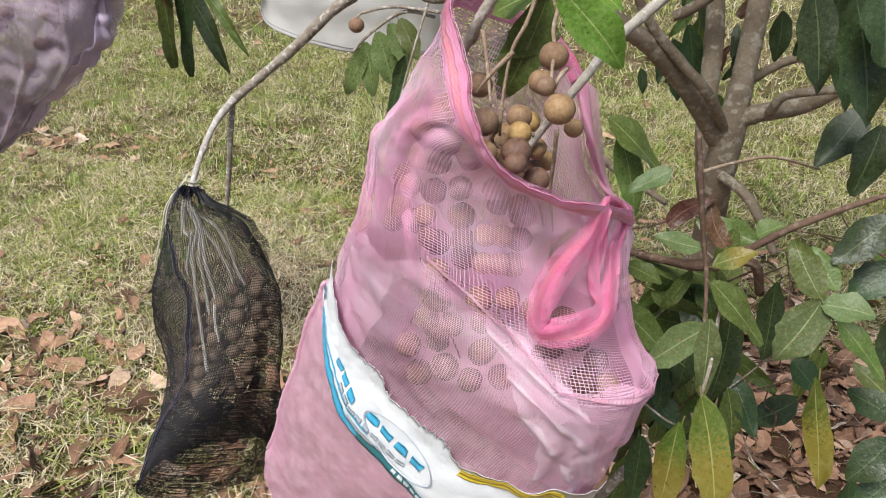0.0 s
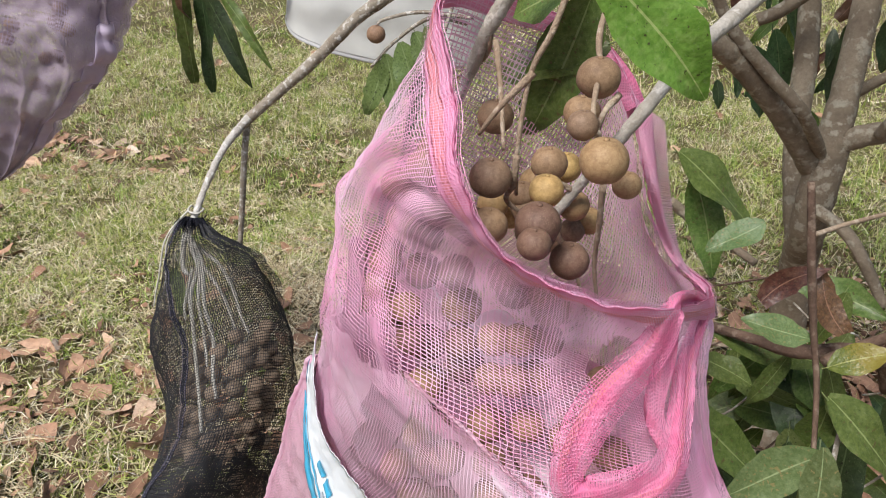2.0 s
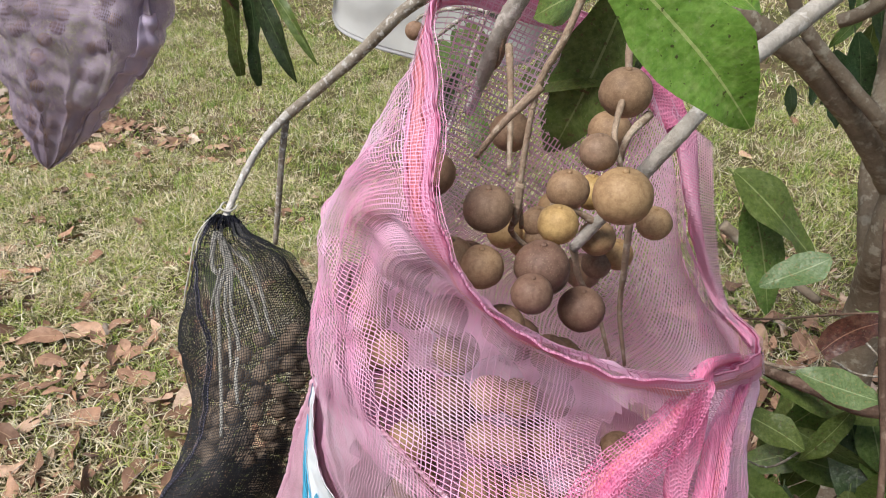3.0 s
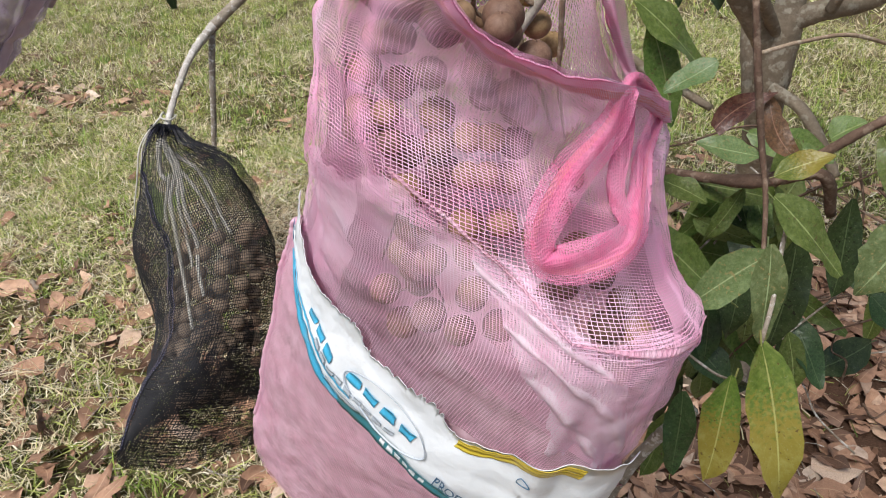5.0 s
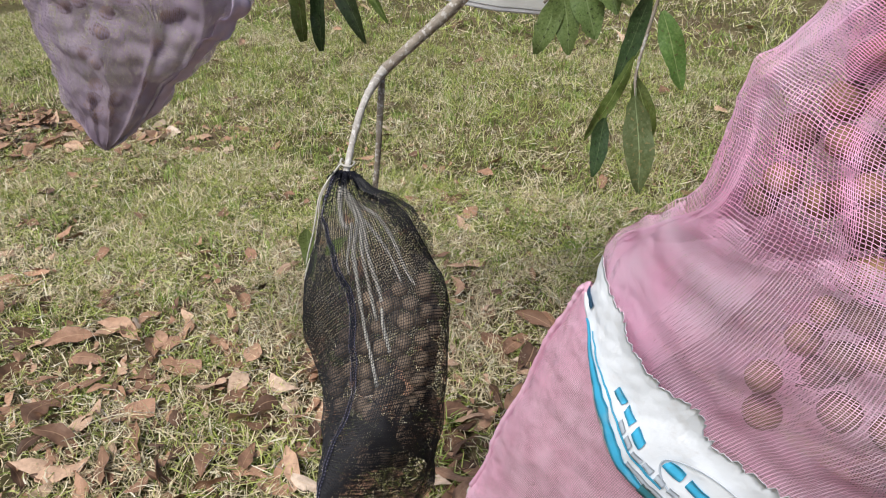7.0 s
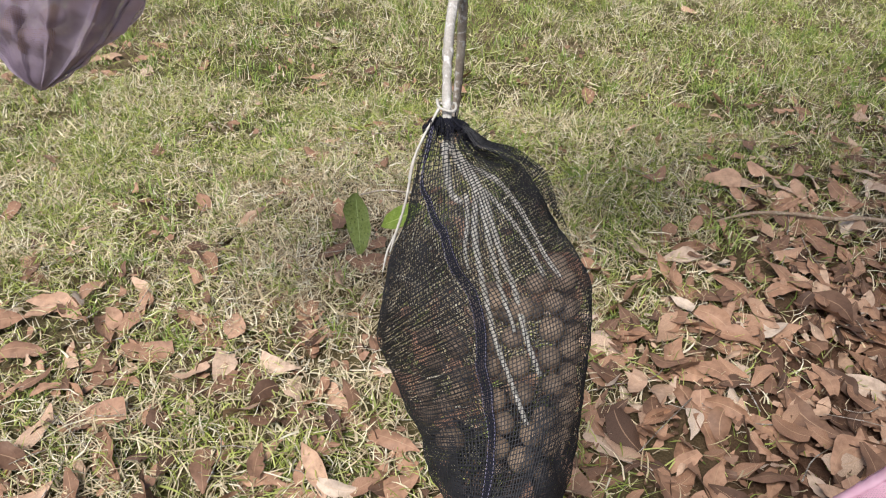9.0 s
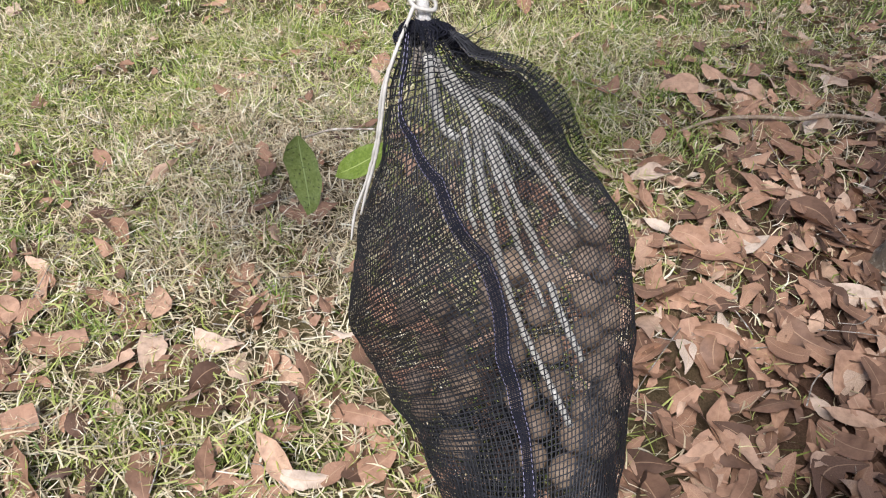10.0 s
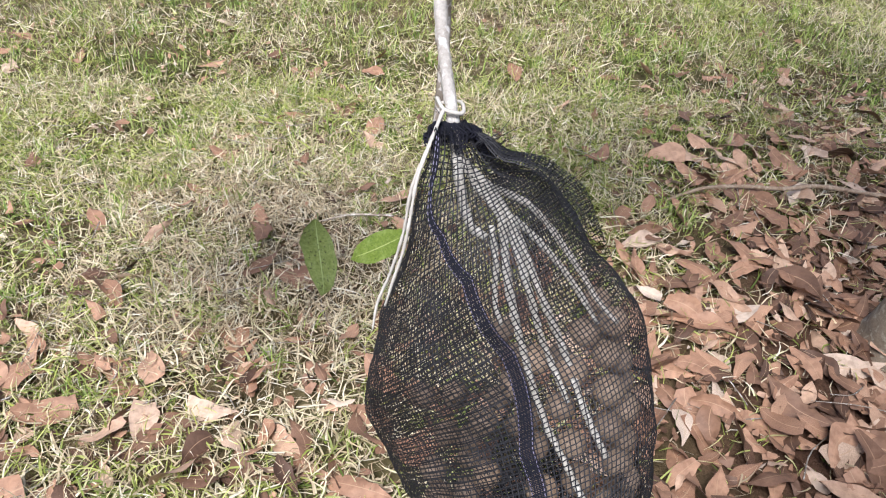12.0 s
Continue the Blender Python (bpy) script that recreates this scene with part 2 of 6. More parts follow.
LEAF_SPOT = leaf_material("leaf_spotted", (0.09, 0.12, 0.03), (0.17, 0.21, 0.07), (0.25, 0.32, 0.14), (0.025, 0.025, 0.015), 0.61, 0.45, 0.3)
LEAF_BROWN = leaf_material("leaf_dead", (0.045, 0.02, 0.012), (0.13, 0.055, 0.03), (0.26, 0.14, 0.09), (0.08, 0.035, 0.02), 0.6, 0.5, 0.12)
LITTER = litter_material("dry_leaf")
SOIL = soil_material()
FRUIT = fruit_material("longan_skin", ((0.0, (0.17, 0.1, 0.072)), (0.4, (0.25, 0.15, 0.1)), (0.65, (0.31, 0.195, 0.12)), (1.0, (0.38, 0.25, 0.135))))
GOLD_FRUIT = fruit_material("golden_longan_skin", ((0.0, (0.25, 0.165, 0.11)), (0.4, (0.36, 0.235, 0.13)), (0.7, (0.44, 0.29, 0.135)), (1.0, (0.53, 0.36, 0.14))))
# Greyer tones stand in for the black net's shadow over the fruit.
NET_SHADE_FRUIT = fruit_material("net_shaded_longan_skin", ((0.0, (0.26, 0.195, 0.14)), (0.5, (0.35, 0.265, 0.19)), (1.0, (0.43, 0.32, 0.22))))
BLADE = blade_material("grass_blade", ((0.0, (0.1, 0.155, 0.028)), (0.5, (0.355, 0.405, 0.085)), (1.0, (0.61, 0.645, 0.225))), ((0.0, (0.27, 0.2, 0.13)), (0.35, (0.68, 0.56, 0.36)), (0.75, (0.88, 0.78, 0.54)), (1.0, (0.94, 0.89, 0.73))))
GREEN_BLADE = blade_material("green_blade", ((0.0, (0.13, 0.21, 0.04)), (0.5, (0.26, 0.37, 0.08)), (1.0, (0.44, 0.53, 0.17))), ((0.0, (0.16, 0.24, 0.04)), (0.6, (0.34, 0.43, 0.09)), (1.0, (0.68, 0.65, 0.36))))
PINK_NET = cloth_material("pink_net", (0.94, 0.41, 0.65), (0.96, 0.71, 0.86), 0.4, 0.22, 14)
PINK_FINE = cloth_material("pink_fine_net", (0.93, 0.53, 0.71), (0.96, 0.74, 0.86), 0.45, 0.2, 20)
PINK_FOLD = cloth_material("pink_fold", (0.9, 0.48, 0.64), (0.93, 0.68, 0.78), 0.5, 0.4, 60, 2800.0, 0.12)
PALE_FILM = cloth_material("pale_liner", (0.9, 0.7, 0.8), (0.95, 0.87, 0.92), 0.3, 0.4, 40)
PINK_CLOTH = cloth_material("pink_woven_cloth", (0.46, 0.29, 0.32), (0.76, 0.56, 0.62), 0.6, 0.25, 45)
PINK_DUSTY = cloth_material("dusty_pink_net", (0.82, 0.46, 0.6), (0.88, 0.62, 0.73), 0.55, 0.35, 24)
PINK_HEM = cloth_material("pink_hem", (0.93, 0.34, 0.55), (0.95, 0.53, 0.73), 0.5, 0.4, 40, 3600.0, 0.1)
PINK_CORAL = cloth_material("coral_binding", (0.92, 0.3, 0.34), (0.94, 0.48, 0.52), 0.5, 0.35, 40, 3600.0, 0.1)
PINK_LOOP = cloth_material("pink_loop", (0.93, 0.24, 0.47), (0.95, 0.44, 0.64), 0.5, 0.4, 60, 3600.0, 0.25)
BLACK_NET = cloth_material("black_net", (0.012, 0.012, 0.014), (0.026, 0.026, 0.03), 0.6, 0.05, 30)
BLACK_SEAM = cloth_material("black_seam", (0.004, 0.005, 0.010), (0.010, 0.010, 0.018), 0.95, 0.02, 40)
GREY_THREAD = cloth_material("grey_stitch", (0.15, 0.14, 0.22), (0.27, 0.25, 0.36), 0.6, 0.1, 40)
STRING = cloth_material("white_string", (0.5, 0.47, 0.41), (0.68, 0.65, 0.58), 0.7, 0.1, 60)
LILAC = cloth_material("lilac_net", (0.29, 0.22, 0.29), (0.48, 0.4, 0.48), 0.55, 0.3, 12)
LILAC_HEM = cloth_material("lilac_hem", (0.62, 0.5, 0.68), (0.78, 0.68, 0.82), 0.55, 0.35, 20)
WHITE_CLOTH = cloth_material("white_cloth", (0.76, 0.76, 0.75), (0.86, 0.86, 0.84), 0.7, 0.55, 9)
HEM_GREY = cloth_material("grey_hem", (0.55, 0.55, 0.56), (0.66, 0.66, 0.66), 0.7, 0.2, 30)
FILM = film_material("white_film", (0.78, 0.81, 0.84))
INK_BLUE = film_material("blue_print", (0.06, 0.42, 0.66), 0.4, (0.3, 0.5, 0.62))
INK_DARK = film_material("dark_blue_print", (0.02, 0.1, 0.2), 0.4, (0.1, 0.2, 0.3))
INK_TEAL = film_material("teal_print", (0.04, 0.2, 0.24), 0.4, (0.1, 0.28, 0.3))
INK_GREY = film_material("grey_print", (0.45, 0.5, 0.56), 0.4, (0.6, 0.63, 0.66))
YELLOW = film_material("yellow_strip", (0.66, 0.5, 0.05), 0.4, (0.7, 0.6, 0.3))


# ---- building helpers ----
def mesh_object(name, verts, faces, mat, parent=None, label="", uvs=None, smooth=True):
    me = bpy.data.meshes.new(name)
    me.from_pydata([tuple(v) for v in verts], [], [tuple(f) for f in faces])
    if uvs is not None:
        lay = me.uv_layers.new(name="UVMap")
        idx = np.empty(len(me.loops), dtype=np.int32)
        me.loops.foreach_get("vertex_index", idx)
        lay.data.foreach_set("uv", np.asarray(uvs, dtype=np.float32)[idx].ravel())
    if smooth:
        me.polygons.foreach_set("use_smooth", [True] * len(me.polygons))
    me.materials.append(mat)
    me.update()
    ob = new(name, me)
    if parent is not None:
        ob.parent = parent
    if label:
        tagged(ob, label)
    return ob


def quads(name, verts, faces, mat, parent=None, label="", smooth=False):
    """Many quads at once, from arrays."""
    me = bpy.data.meshes.new(name)
    k = faces.shape[1]
    me.vertices.add(len(verts))
    me.vertices.foreach_set("co", np.asarray(verts, dtype=np.float32).ravel())
    me.loops.add(faces.size)
    me.loops.foreach_set("vertex_index", faces.astype(np.int32).ravel())
    me.polygons.add(len(faces))
    me.polygons.foreach_set("loop_start", np.arange(0, faces.size, k, dtype=np.int32))
    if smooth:
        me.polygons.foreach_set("use_smooth", np.ones(len(faces), dtype=bool))
    me.materials.append(mat)
    me.update(calc_edges=True)
    ob = new(name, me)
    if parent is not None:
        ob.parent = parent
    if label:
        tagged(ob, label)
    return ob


def thing(name, at, label, category, group="", kind=""):
    ob = new(name)
    ob.empty_display_size = 0.02
    ob.location = at
    tagged(ob, label, category, group, kind)
    bpy.context.view_layer.update()
    return ob


def under(ob, parent):
    """Makes ob, built in world coordinates, a child of parent."""
    ob.parent = parent
    ob.matrix_parent_inverse = parent.matrix_world.inverted()
    return ob


def spline(pts, count, closed=False, at=None):
    """Catmull-Rom through points of any width, sampled evenly; at: the parameter of each point."""
    p = np.asarray(pts, float)
    n = len(p)
    s = np.asarray(at, float) if at is not None else np.linspace(0, 1, n + 1)[:-1] if closed else np.linspace(0, 1, n)
    if closed:
        p = np.concatenate([p[-2:], p, p[:3]])
        s = np.concatenate([s[-2:] - 1, s, s[:3] + 1])
    else:
        p = np.concatenate([[2 * p[0] - p[1]], p, [2 * p[-1] - p[-2]]])
        s = np.concatenate([[2 * s[0] - s[1]], s, [2 * s[-1] - s[-2]]])
    t = np.atleast_1d(count if isinstance(count, np.ndarray) else np.linspace(0, 1, count, endpoint=not closed))
    t = np.mod(t, 1.0) if closed else np.clip(t, 0, 1)
    k = np.clip(np.searchsorted(s, t, side="right") - 1, 1, len(s) - 3)
    m = (p[2:] - p[:-2]) / (s[2:] - s[:-2])[:, None]
    h = (s[k + 1] - s[k])[:, None]
    x = ((t - s[k])[:, None]) / h
    return (2 * x**3 - 3 * x**2 + 1) * p[k] + (x**3 - 2 * x**2 + x) * h * m[k - 1] + (3 * x**2 - 2 * x**3) * p[k + 1] + (x**3 - x**2) * h * m[k]


def sweep(line, closed=False, up=(0, 0, 1)):
    """Tangent and two side directions along a line, carried without twisting."""
    t = np.roll(line, -1, 0) - np.roll(line, 1, 0) if closed else np.gradient(line, axis=0)
    t /= np.linalg.norm(t, axis=1)[:, None] + 1e-12
    a = np.empty_like(t)
    ref = np.array(up, float)
    if abs(ref @ t[0]) > 0.95:
        ref = np.array((1.0, 0.2, 0))
    for i in range(len(t)):
        v = ref - (ref @ t[i]) * t[i]
        a[i] = v / (np.linalg.norm(v) + 1e-12)
        ref = a[i]
    return t, a, np.cross(t, a)


def tube_data(pts, radii, sides=8, steps=6, closed=False, lumps=0.0, flat=1.0, up=(0, 0, 1), seed=0):
    pts = np.asarray(pts, float)
    count = max(4, steps * len(pts))
    line = spline(pts, count, closed)
    r = spline(np.asarray(radii, float)[:, None] if len(np.shape(radii)) == 1 else np.asarray(radii), count, closed)[:, 0]
    t, a, b = sweep(line, closed, up)
    ang = np.linspace(0, 2 * np.pi, sides, endpoint=False)
    rng = np.random.RandomState(seed)
    wob = 1 + lumps * rng.uniform(-1, 1, (count, sides)) + lumps * 1.5 * rng.uniform(-1, 1, (count, 1))
    v = line[:, None] + (r[:, None] * wob)[..., None] * (np.cos(ang)[None, :, None] * a[:, None] * flat + np.sin(ang)[None, :, None] * b[:, None])
    v = v.reshape(-1, 3)
    f = []
    rows = count if closed else count - 1
    for i in range(rows):
        j = (i + 1) % count
        for s in range(sides):
            f.append((i * sides + s, i * sides + (s + 1) % sides, j * sides + (s + 1) % sides, j * sides + s))
    if not closed:
        f.append(tuple(range(sides))[::-1])
        f.append(tuple((count - 1) * sides + s for s in range(sides)))
    return v, f


def tube(name, pts, radii, mat, parent=None, label="", **k):
    v, f = tube_data(pts, radii, **k)
    ob = mesh_object(name, v, f, mat)
    if label:
        tagged(ob, label)
    return under(ob, parent) if parent is not None else ob


def leaf_mesh(name, mat, width=0.36, sag=0.15, fold=0.12, wave=0.03, blunt=0.0, seed=0, rows=11, stem=0.08):
    """A leaf one unit long along +y, its face to +z: pointed oval, folded on the midrib, edges waved, with a short stalk."""
    rng = np.random.RandomState(seed)
    cols = (-1.0, -0.55, 0.0, 0.55, 1.0)
    v, uv, f = [], [], []
    ph = rng.uniform(0, 6.28, 4)
    twist = rng.uniform(-0.35, 0.35)
    for i in range(rows):
        y = i / (rows - 1)
        w = width / 2 * (math.sin(math.pi * min(1, y * 0.96 + 0.02) ** (0.85 + blunt)) ** 0.8) + 0.002
        rag = 1 + 0.07 * rng.normal(0, 1, 2)
        for c in cols:
            x = c * w * rag[int(c > 0)]
            z = fold * abs(x) * 1.6 - sag * y * y + wave * abs(c) * math.sin(7 * y + ph[0] + (c > 0) * ph[1]) + 0.012 * math.sin(13 * y + ph[2]) * c
            z += twist * x * y
            v.append((x + 0.03 * math.sin(3 * y + ph[3]), y, z))
            uv.append((0.5 + c * 0.5, y))
    k = len(cols)
    for i in range(rows - 1):
        for c in range(k - 1):
            f.append((i * k + c, i * k + c + 1, (i + 1) * k + c + 1, (i + 1) * k + c))
    if stem:
        s = len(v)
        for y, z in ((-stem, 0.02), (0.02, 0.0)):
            for x, dz in ((-0.008, 0), (0.008, 0), (0, 0.012)):
                v.append((x, y, z + dz))
                uv.append((0.5, 0.0))
        f += [(s + a, s + (a + 1) % 3, s + 3 + (a + 1) % 3, s + 3 + a) for a in range(3)]
    me = bpy.data.meshes.new(name)
    me.from_pydata(v, [], f)
    lay = me.uv_layers.new(name="UVMap")
    for lp in me.loops:
        lay.data[lp.index].uv = uv[lp.vertex_index]
    me.polygons.foreach_set("use_smooth", [True] * len(me.polygons))
    me.materials.append(mat)
    me.update()
    return me


def dry_leaf_mesh(name, mat, seed):
    """A fallen leaf one unit long: rolled across, bent along, twisted, its edges ragged and the tip at times broken off."""
    rng = np.random.RandomState(seed)
    rows, cols = 10, np.array((-1.0, -0.5, 0.0, 0.5, 1.0))
    width, roll = rng.uniform(0.28, 0.46), rng.choice((-1, 1)) * rng.uniform(0.1, 0.75)
    bend, twist, skew = rng.normal(0, 0.45), rng.normal(0, 0.4), rng.normal(0, 0.12)
    tip = 1.0 if rng.uniform() < 0.7 else rng.uniform(0.6, 0.85)
    shape, wob = rng.uniform(0.8, 1.2), rng.uniform(0, 6.28, 3)
    v, uv, f = [], [], []
    for i in range(rows):
        y = tip * i / (rows - 1)
        w = width / 2 * math.sin(math.pi * min(1, y * 0.97 + 0.015) ** shape) ** 1.05 + 0.003
        a, r = twist * y, roll * (1 + 0.35 * math.sin(4 * y + wob[0]))
        side = 1 - 0.30 * np.abs(rng.normal(0, 0.5, 2)) * (rng.uniform(0, 1, 2) < 0.5)
        for c in cols:
            e = c * side[int(c > 0)]
            x, z = w * math.sin(r * e) / r, w * (1 - math.cos(r * e)) / r
            z += 0.035 * math.sin(11 * y + wob[1] + (c > 0) * wob[2]) * abs(c)
            x, z = x * math.cos(a) - z * math.sin(a), x * math.sin(a) + z * math.cos(a)
            b = bend * (y - 0.4)
            py = (math.sin(b) / bend) if abs(bend) > 0.05 else y - 0.4
            pz = ((1 - math.cos(b)) / bend) if abs(bend) > 0.05 else 0.0
            v.append((x + skew * math.sin(3 * y), py - z * math.sin(b), pz + z * math.cos(b)))
            uv.append((0.5 + c * 0.5, y))
    k = len(cols)
    f = [(i * k + c, i * k + c + 1, (i + 1) * k + c + 1, (i + 1) * k + c) for i in range(rows - 1) for c in range(k - 1)]
    me = bpy.data.meshes.new(name)
    me.from_pydata(v, [], f)
    lay = me.uv_layers.new(name="UVMap")
    for lp in me.loops:
        lay.data[lp.index].uv = uv[lp.vertex_index]
    me.polygons.foreach_set("use_smooth", [True] * len(me.polygons))
    me.materials.append(mat)
    me.update()
    return me


LEAVES = {}


def leaf(base, tip, width, mat, parent, face=(0, -0.6, 0.8), sag=0.12, label="", seed=None, fold=0.12, wave=0.045, blunt=0.0):
    """One leaf from base to tip; face: the way that its upper side looks."""
    base, tip, face = Vector(base), Vector(tip), Vector(face)
    y = tip - base
    size = y.length
    y.normalize()
    z = (face - face.dot(y) * y).normalized()
    x = y.cross(z)
    seed = int(abs(base.x * 977 + base.z * 1331 + tip.y * 733)) % 5 if seed is None else seed
    key = (mat.name, round(width / size, 1), round(sag, 1), seed, fold, wave, blunt)
    if key not in LEAVES:
        LEAVES[key] = dry_leaf_mesh("leaf", mat, 63 + seed) if mat is LEAF_BROWN else leaf_mesh("leaf", mat, max(0.12, key[1]), sag, fold, wave, blunt, seed)
    ob = new("leaf", LEAVES[key])
    start = Matrix.Translation((0, 0.4, 0)) if mat is LEAF_BROWN else Matrix()
    ob.matrix_world = Matrix(((x.x, y.x, z.x, base.x), (x.y, y.y, z.y, base.y), (x.z, y.z, z.z, base.z), (0, 0, 0, 1))) @ Matrix.Diagonal((size, size, size, 1)) @ start
    under(ob, parent)
    if label:
        tagged(ob, label)
    return ob


def net(name, surf, us, vs, width, mat, parent, label="", keep=None, sub=1, jitter=0.0, seed=1, flat=False, thin=0.0):
    """Knotted threads over a surface: one flat yarn along each of us and each of vs. keep(u, v): where the cloth exists; thin: above this v every second yarn ends."""
    rng = np.random.RandomState(seed)
    all_v, all_f, base = [], [], 0
    for axis, lines, run in ((0, us, vs), (1, vs, us)):
        fine = np.interp(np.arange(0, (len(run) - 1) * sub + 1) / sub, np.arange(len(run)), run)
        a, b = np.meshgrid(lines, fine, indexing="ij")
        a = a + jitter * rng.normal(0, 1, a.shape) * (lines[1] - lines[0])
        U, V = (a, b) if axis == 0 else (b, a)
        p = surf(U.ravel(), V.ravel()).reshape(*a.shape, 3)
        t = np.gradient(p, axis=1)
        e = 1e-3
        q = (surf(U.ravel() + e, V.ravel()) if axis == 0 else surf(U.ravel(), np.minimum(V.ravel() + e, 1.0))).reshape(*a.shape, 3) - p
        t /= np.linalg.norm(t, axis=2, keepdims=True) + 1e-9
        q -= (q * t).sum(2, keepdims=True) * t
        q /= np.linalg.norm(q, axis=2, keepdims=True) + 1e-9
        nn = np.cross(t, q)
        w = width / 2
        lift = 0.25 * width * ((np.indices(a.shape).sum(0) % 2) * 2 - 1)[..., None] * (1 if axis else -1)
        sides = [p + q * w + nn * lift, p - q * w + nn * lift] if flat else [p + q * w + nn * lift, p + nn * (lift + 0.9 * w), p - q * w + nn * lift]
        k = len(sides)
        v = np.stack(sides, 2)
        n, m = a.shape
        idx = base + np.arange(n * m * k).reshape(n, m, k)
        ok = np.ones((n, m - 1), bool)
        if thin and axis == 0:
            ok[1::2] &= V[1::2, 1:] > thin
            ok[2::4] &= V[2::4, 1:] > 0.5 * thin
        if keep is not None:
            good = keep(np.mod(U, 1.0), V)
            ok &= good[:, 1:] & good[:, :-1]
        for s, s2 in ((0, 1), (1, 2))[: k - 1]:
            f = np.stack([idx[:, :-1, s], idx[:, :-1, s2], idx[:, 1:, s2], idx[:, 1:, s]], -1)[ok]
            all_f.append(f)
        all_v.append(v.reshape(-1, 3))
        base += n * m * k
    ob = quads(name, np.concatenate(all_v), np.concatenate(all_f), mat)
    if label:
        tagged(ob, label)
    return under(ob, parent)


def sheet(name, surf, us, vs, mat, parent, label="", lift=0.0, thick=0.0, edge=None):
    """A patch of a surface as cloth or film; edge(us): the two ends in v for each u, for a torn or wavy border."""
    U, V = np.meshgrid(us, vs, indexing="ij")
    if edge is not None:
        lo, hi = edge(us)
        x = (vs - vs[0]) / (vs[-1] - vs[0])
        V = lo[:, None] + (hi - lo)[:, None] * x[None]
    p = surf(U.ravel(), V.ravel()).reshape(*U.shape, 3)
    n = np.cross(np.gradient(p, axis=1), np.gradient(p, axis=0))
    n /= np.linalg.norm(n, axis=2, keepdims=True) + 1e-9
    layers = [p + n * lift] + ([p + n * (lift - thick)] if thick else [])
    verts = np.concatenate([a.reshape(-1, 3) for a in layers])
    nu, nv = U.shape
    i = np.arange(nu * nv).reshape(nu, nv)
    f = np.stack([i[:-1, :-1], i[1:, :-1], i[1:, 1:], i[:-1, 1:]], -1).reshape(-1, 4)
    faces = [f]
    if thick:
        o = nu * nv
        faces.append(f[:, ::-1] + o)
        for line in (i[0], i[-1], i[:, 0], i[:, -1]):
            faces.append(np.stack([line[:-1], line[1:], line[1:] + o, line[:-1] + o], -1))
    uv = np.stack([U.ravel(), V.ravel()], -1)
    ob = mesh_object(name, verts, np.concatenate(faces), mat, uvs=np.concatenate([uv] * len(layers)))
    if label:
        tagged(ob, label)
    return under(ob, parent)


def waves(p, scale, seed=0.0):
    """Smooth value in about -1..1 for an array of places."""
    x, y, z = p[:, 0] * scale, p[:, 1] * scale, p[:, 2] * scale
    return (np.sin(x * 1.7 + 1.3 * np.sin(y * 1.1 + seed) + seed) + np.sin(y * 2.1 + 1.7 * np.sin(z * 0.9 + 2 * seed)) + np.sin(z * 1.9 + 1.1 * np.sin(x * 1.3 + 3 * seed))) / 3


def loft(rings, at, rim=None, rim_at=None, power=0.9):
    """A bag's surface: rings of (left, front, right, back) points, u round them from the left over the front, v down them."""
    R = [np.array(r, float) for r in rings]

    def ring(k, u):
        if rim is not None and k == 0:
            return spline(rim, u, True, rim_at)
        l, f, r, b = R[k - (rim is not None)]
        c = (l + r) / 2
        ang = 2 * np.pi * u
        x, s = -np.cos(ang), np.sin(ang)
        s = np.sign(s) * np.abs(s) ** power
        out = c + x[:, None] * (r - l) / 2
        return out + np.where(s > 0, s, 0)[:, None] * (f - c) - np.where(s < 0, s, 0)[:, None] * (b - c)

    count = len(R) + (rim is not None)

    def surf(u, v):
        u = np.mod(u, 1.0)
        n = np.stack([ring(k, u) for k in range(count)])
        s = np.asarray(at, float)
        v = np.clip(v, 0, 1)
        k = np.clip(np.searchsorted(s, v, side="right") - 1, 0, count - 2)
        j = np.arange(len(u))
        p0, p1 = n[k, j], n[k + 1, j]
        pm, pp = n[np.maximum(k - 1, 0), j], n[np.minimum(k + 2, count - 1), j]
        sm, sp = s[np.maximum(k - 1, 0)], s[np.minimum(k + 2, count - 1)]
        h = (s[k + 1] - s[k])[:, None]
        m0, m1 = (p1 - pm) / (s[k + 1] - sm)[:, None], (pp - p0) / (sp - s[k])[:, None]
        x = (v - s[k])[:, None] / h
        return (2 * x**3 - 3 * x**2 + 1) * p0 + (x**3 - 2 * x**2 + x) * h * m0 + (3 * x**2 - 2 * x**3) * p1 + (x**3 - x**2) * h * m1

    return surf


def pushed(surf, amount):
    """The surface moved along its normals by amount(u, v, places)."""

    def out(u, v):
        p, e = surf(u, v), 2e-3
        du = surf(u + e, v) - surf(u - e, v)
        dv = surf(u, np.minimum(v + e, 1)) - surf(u, np.maximum(v - e, 0))
        n = np.cross(dv, du)
        n /= np.linalg.norm(n, axis=1, keepdims=True) + 1e-9
        return p + n * amount(u, v, p)[:, None]

    return out


FRUITS = []
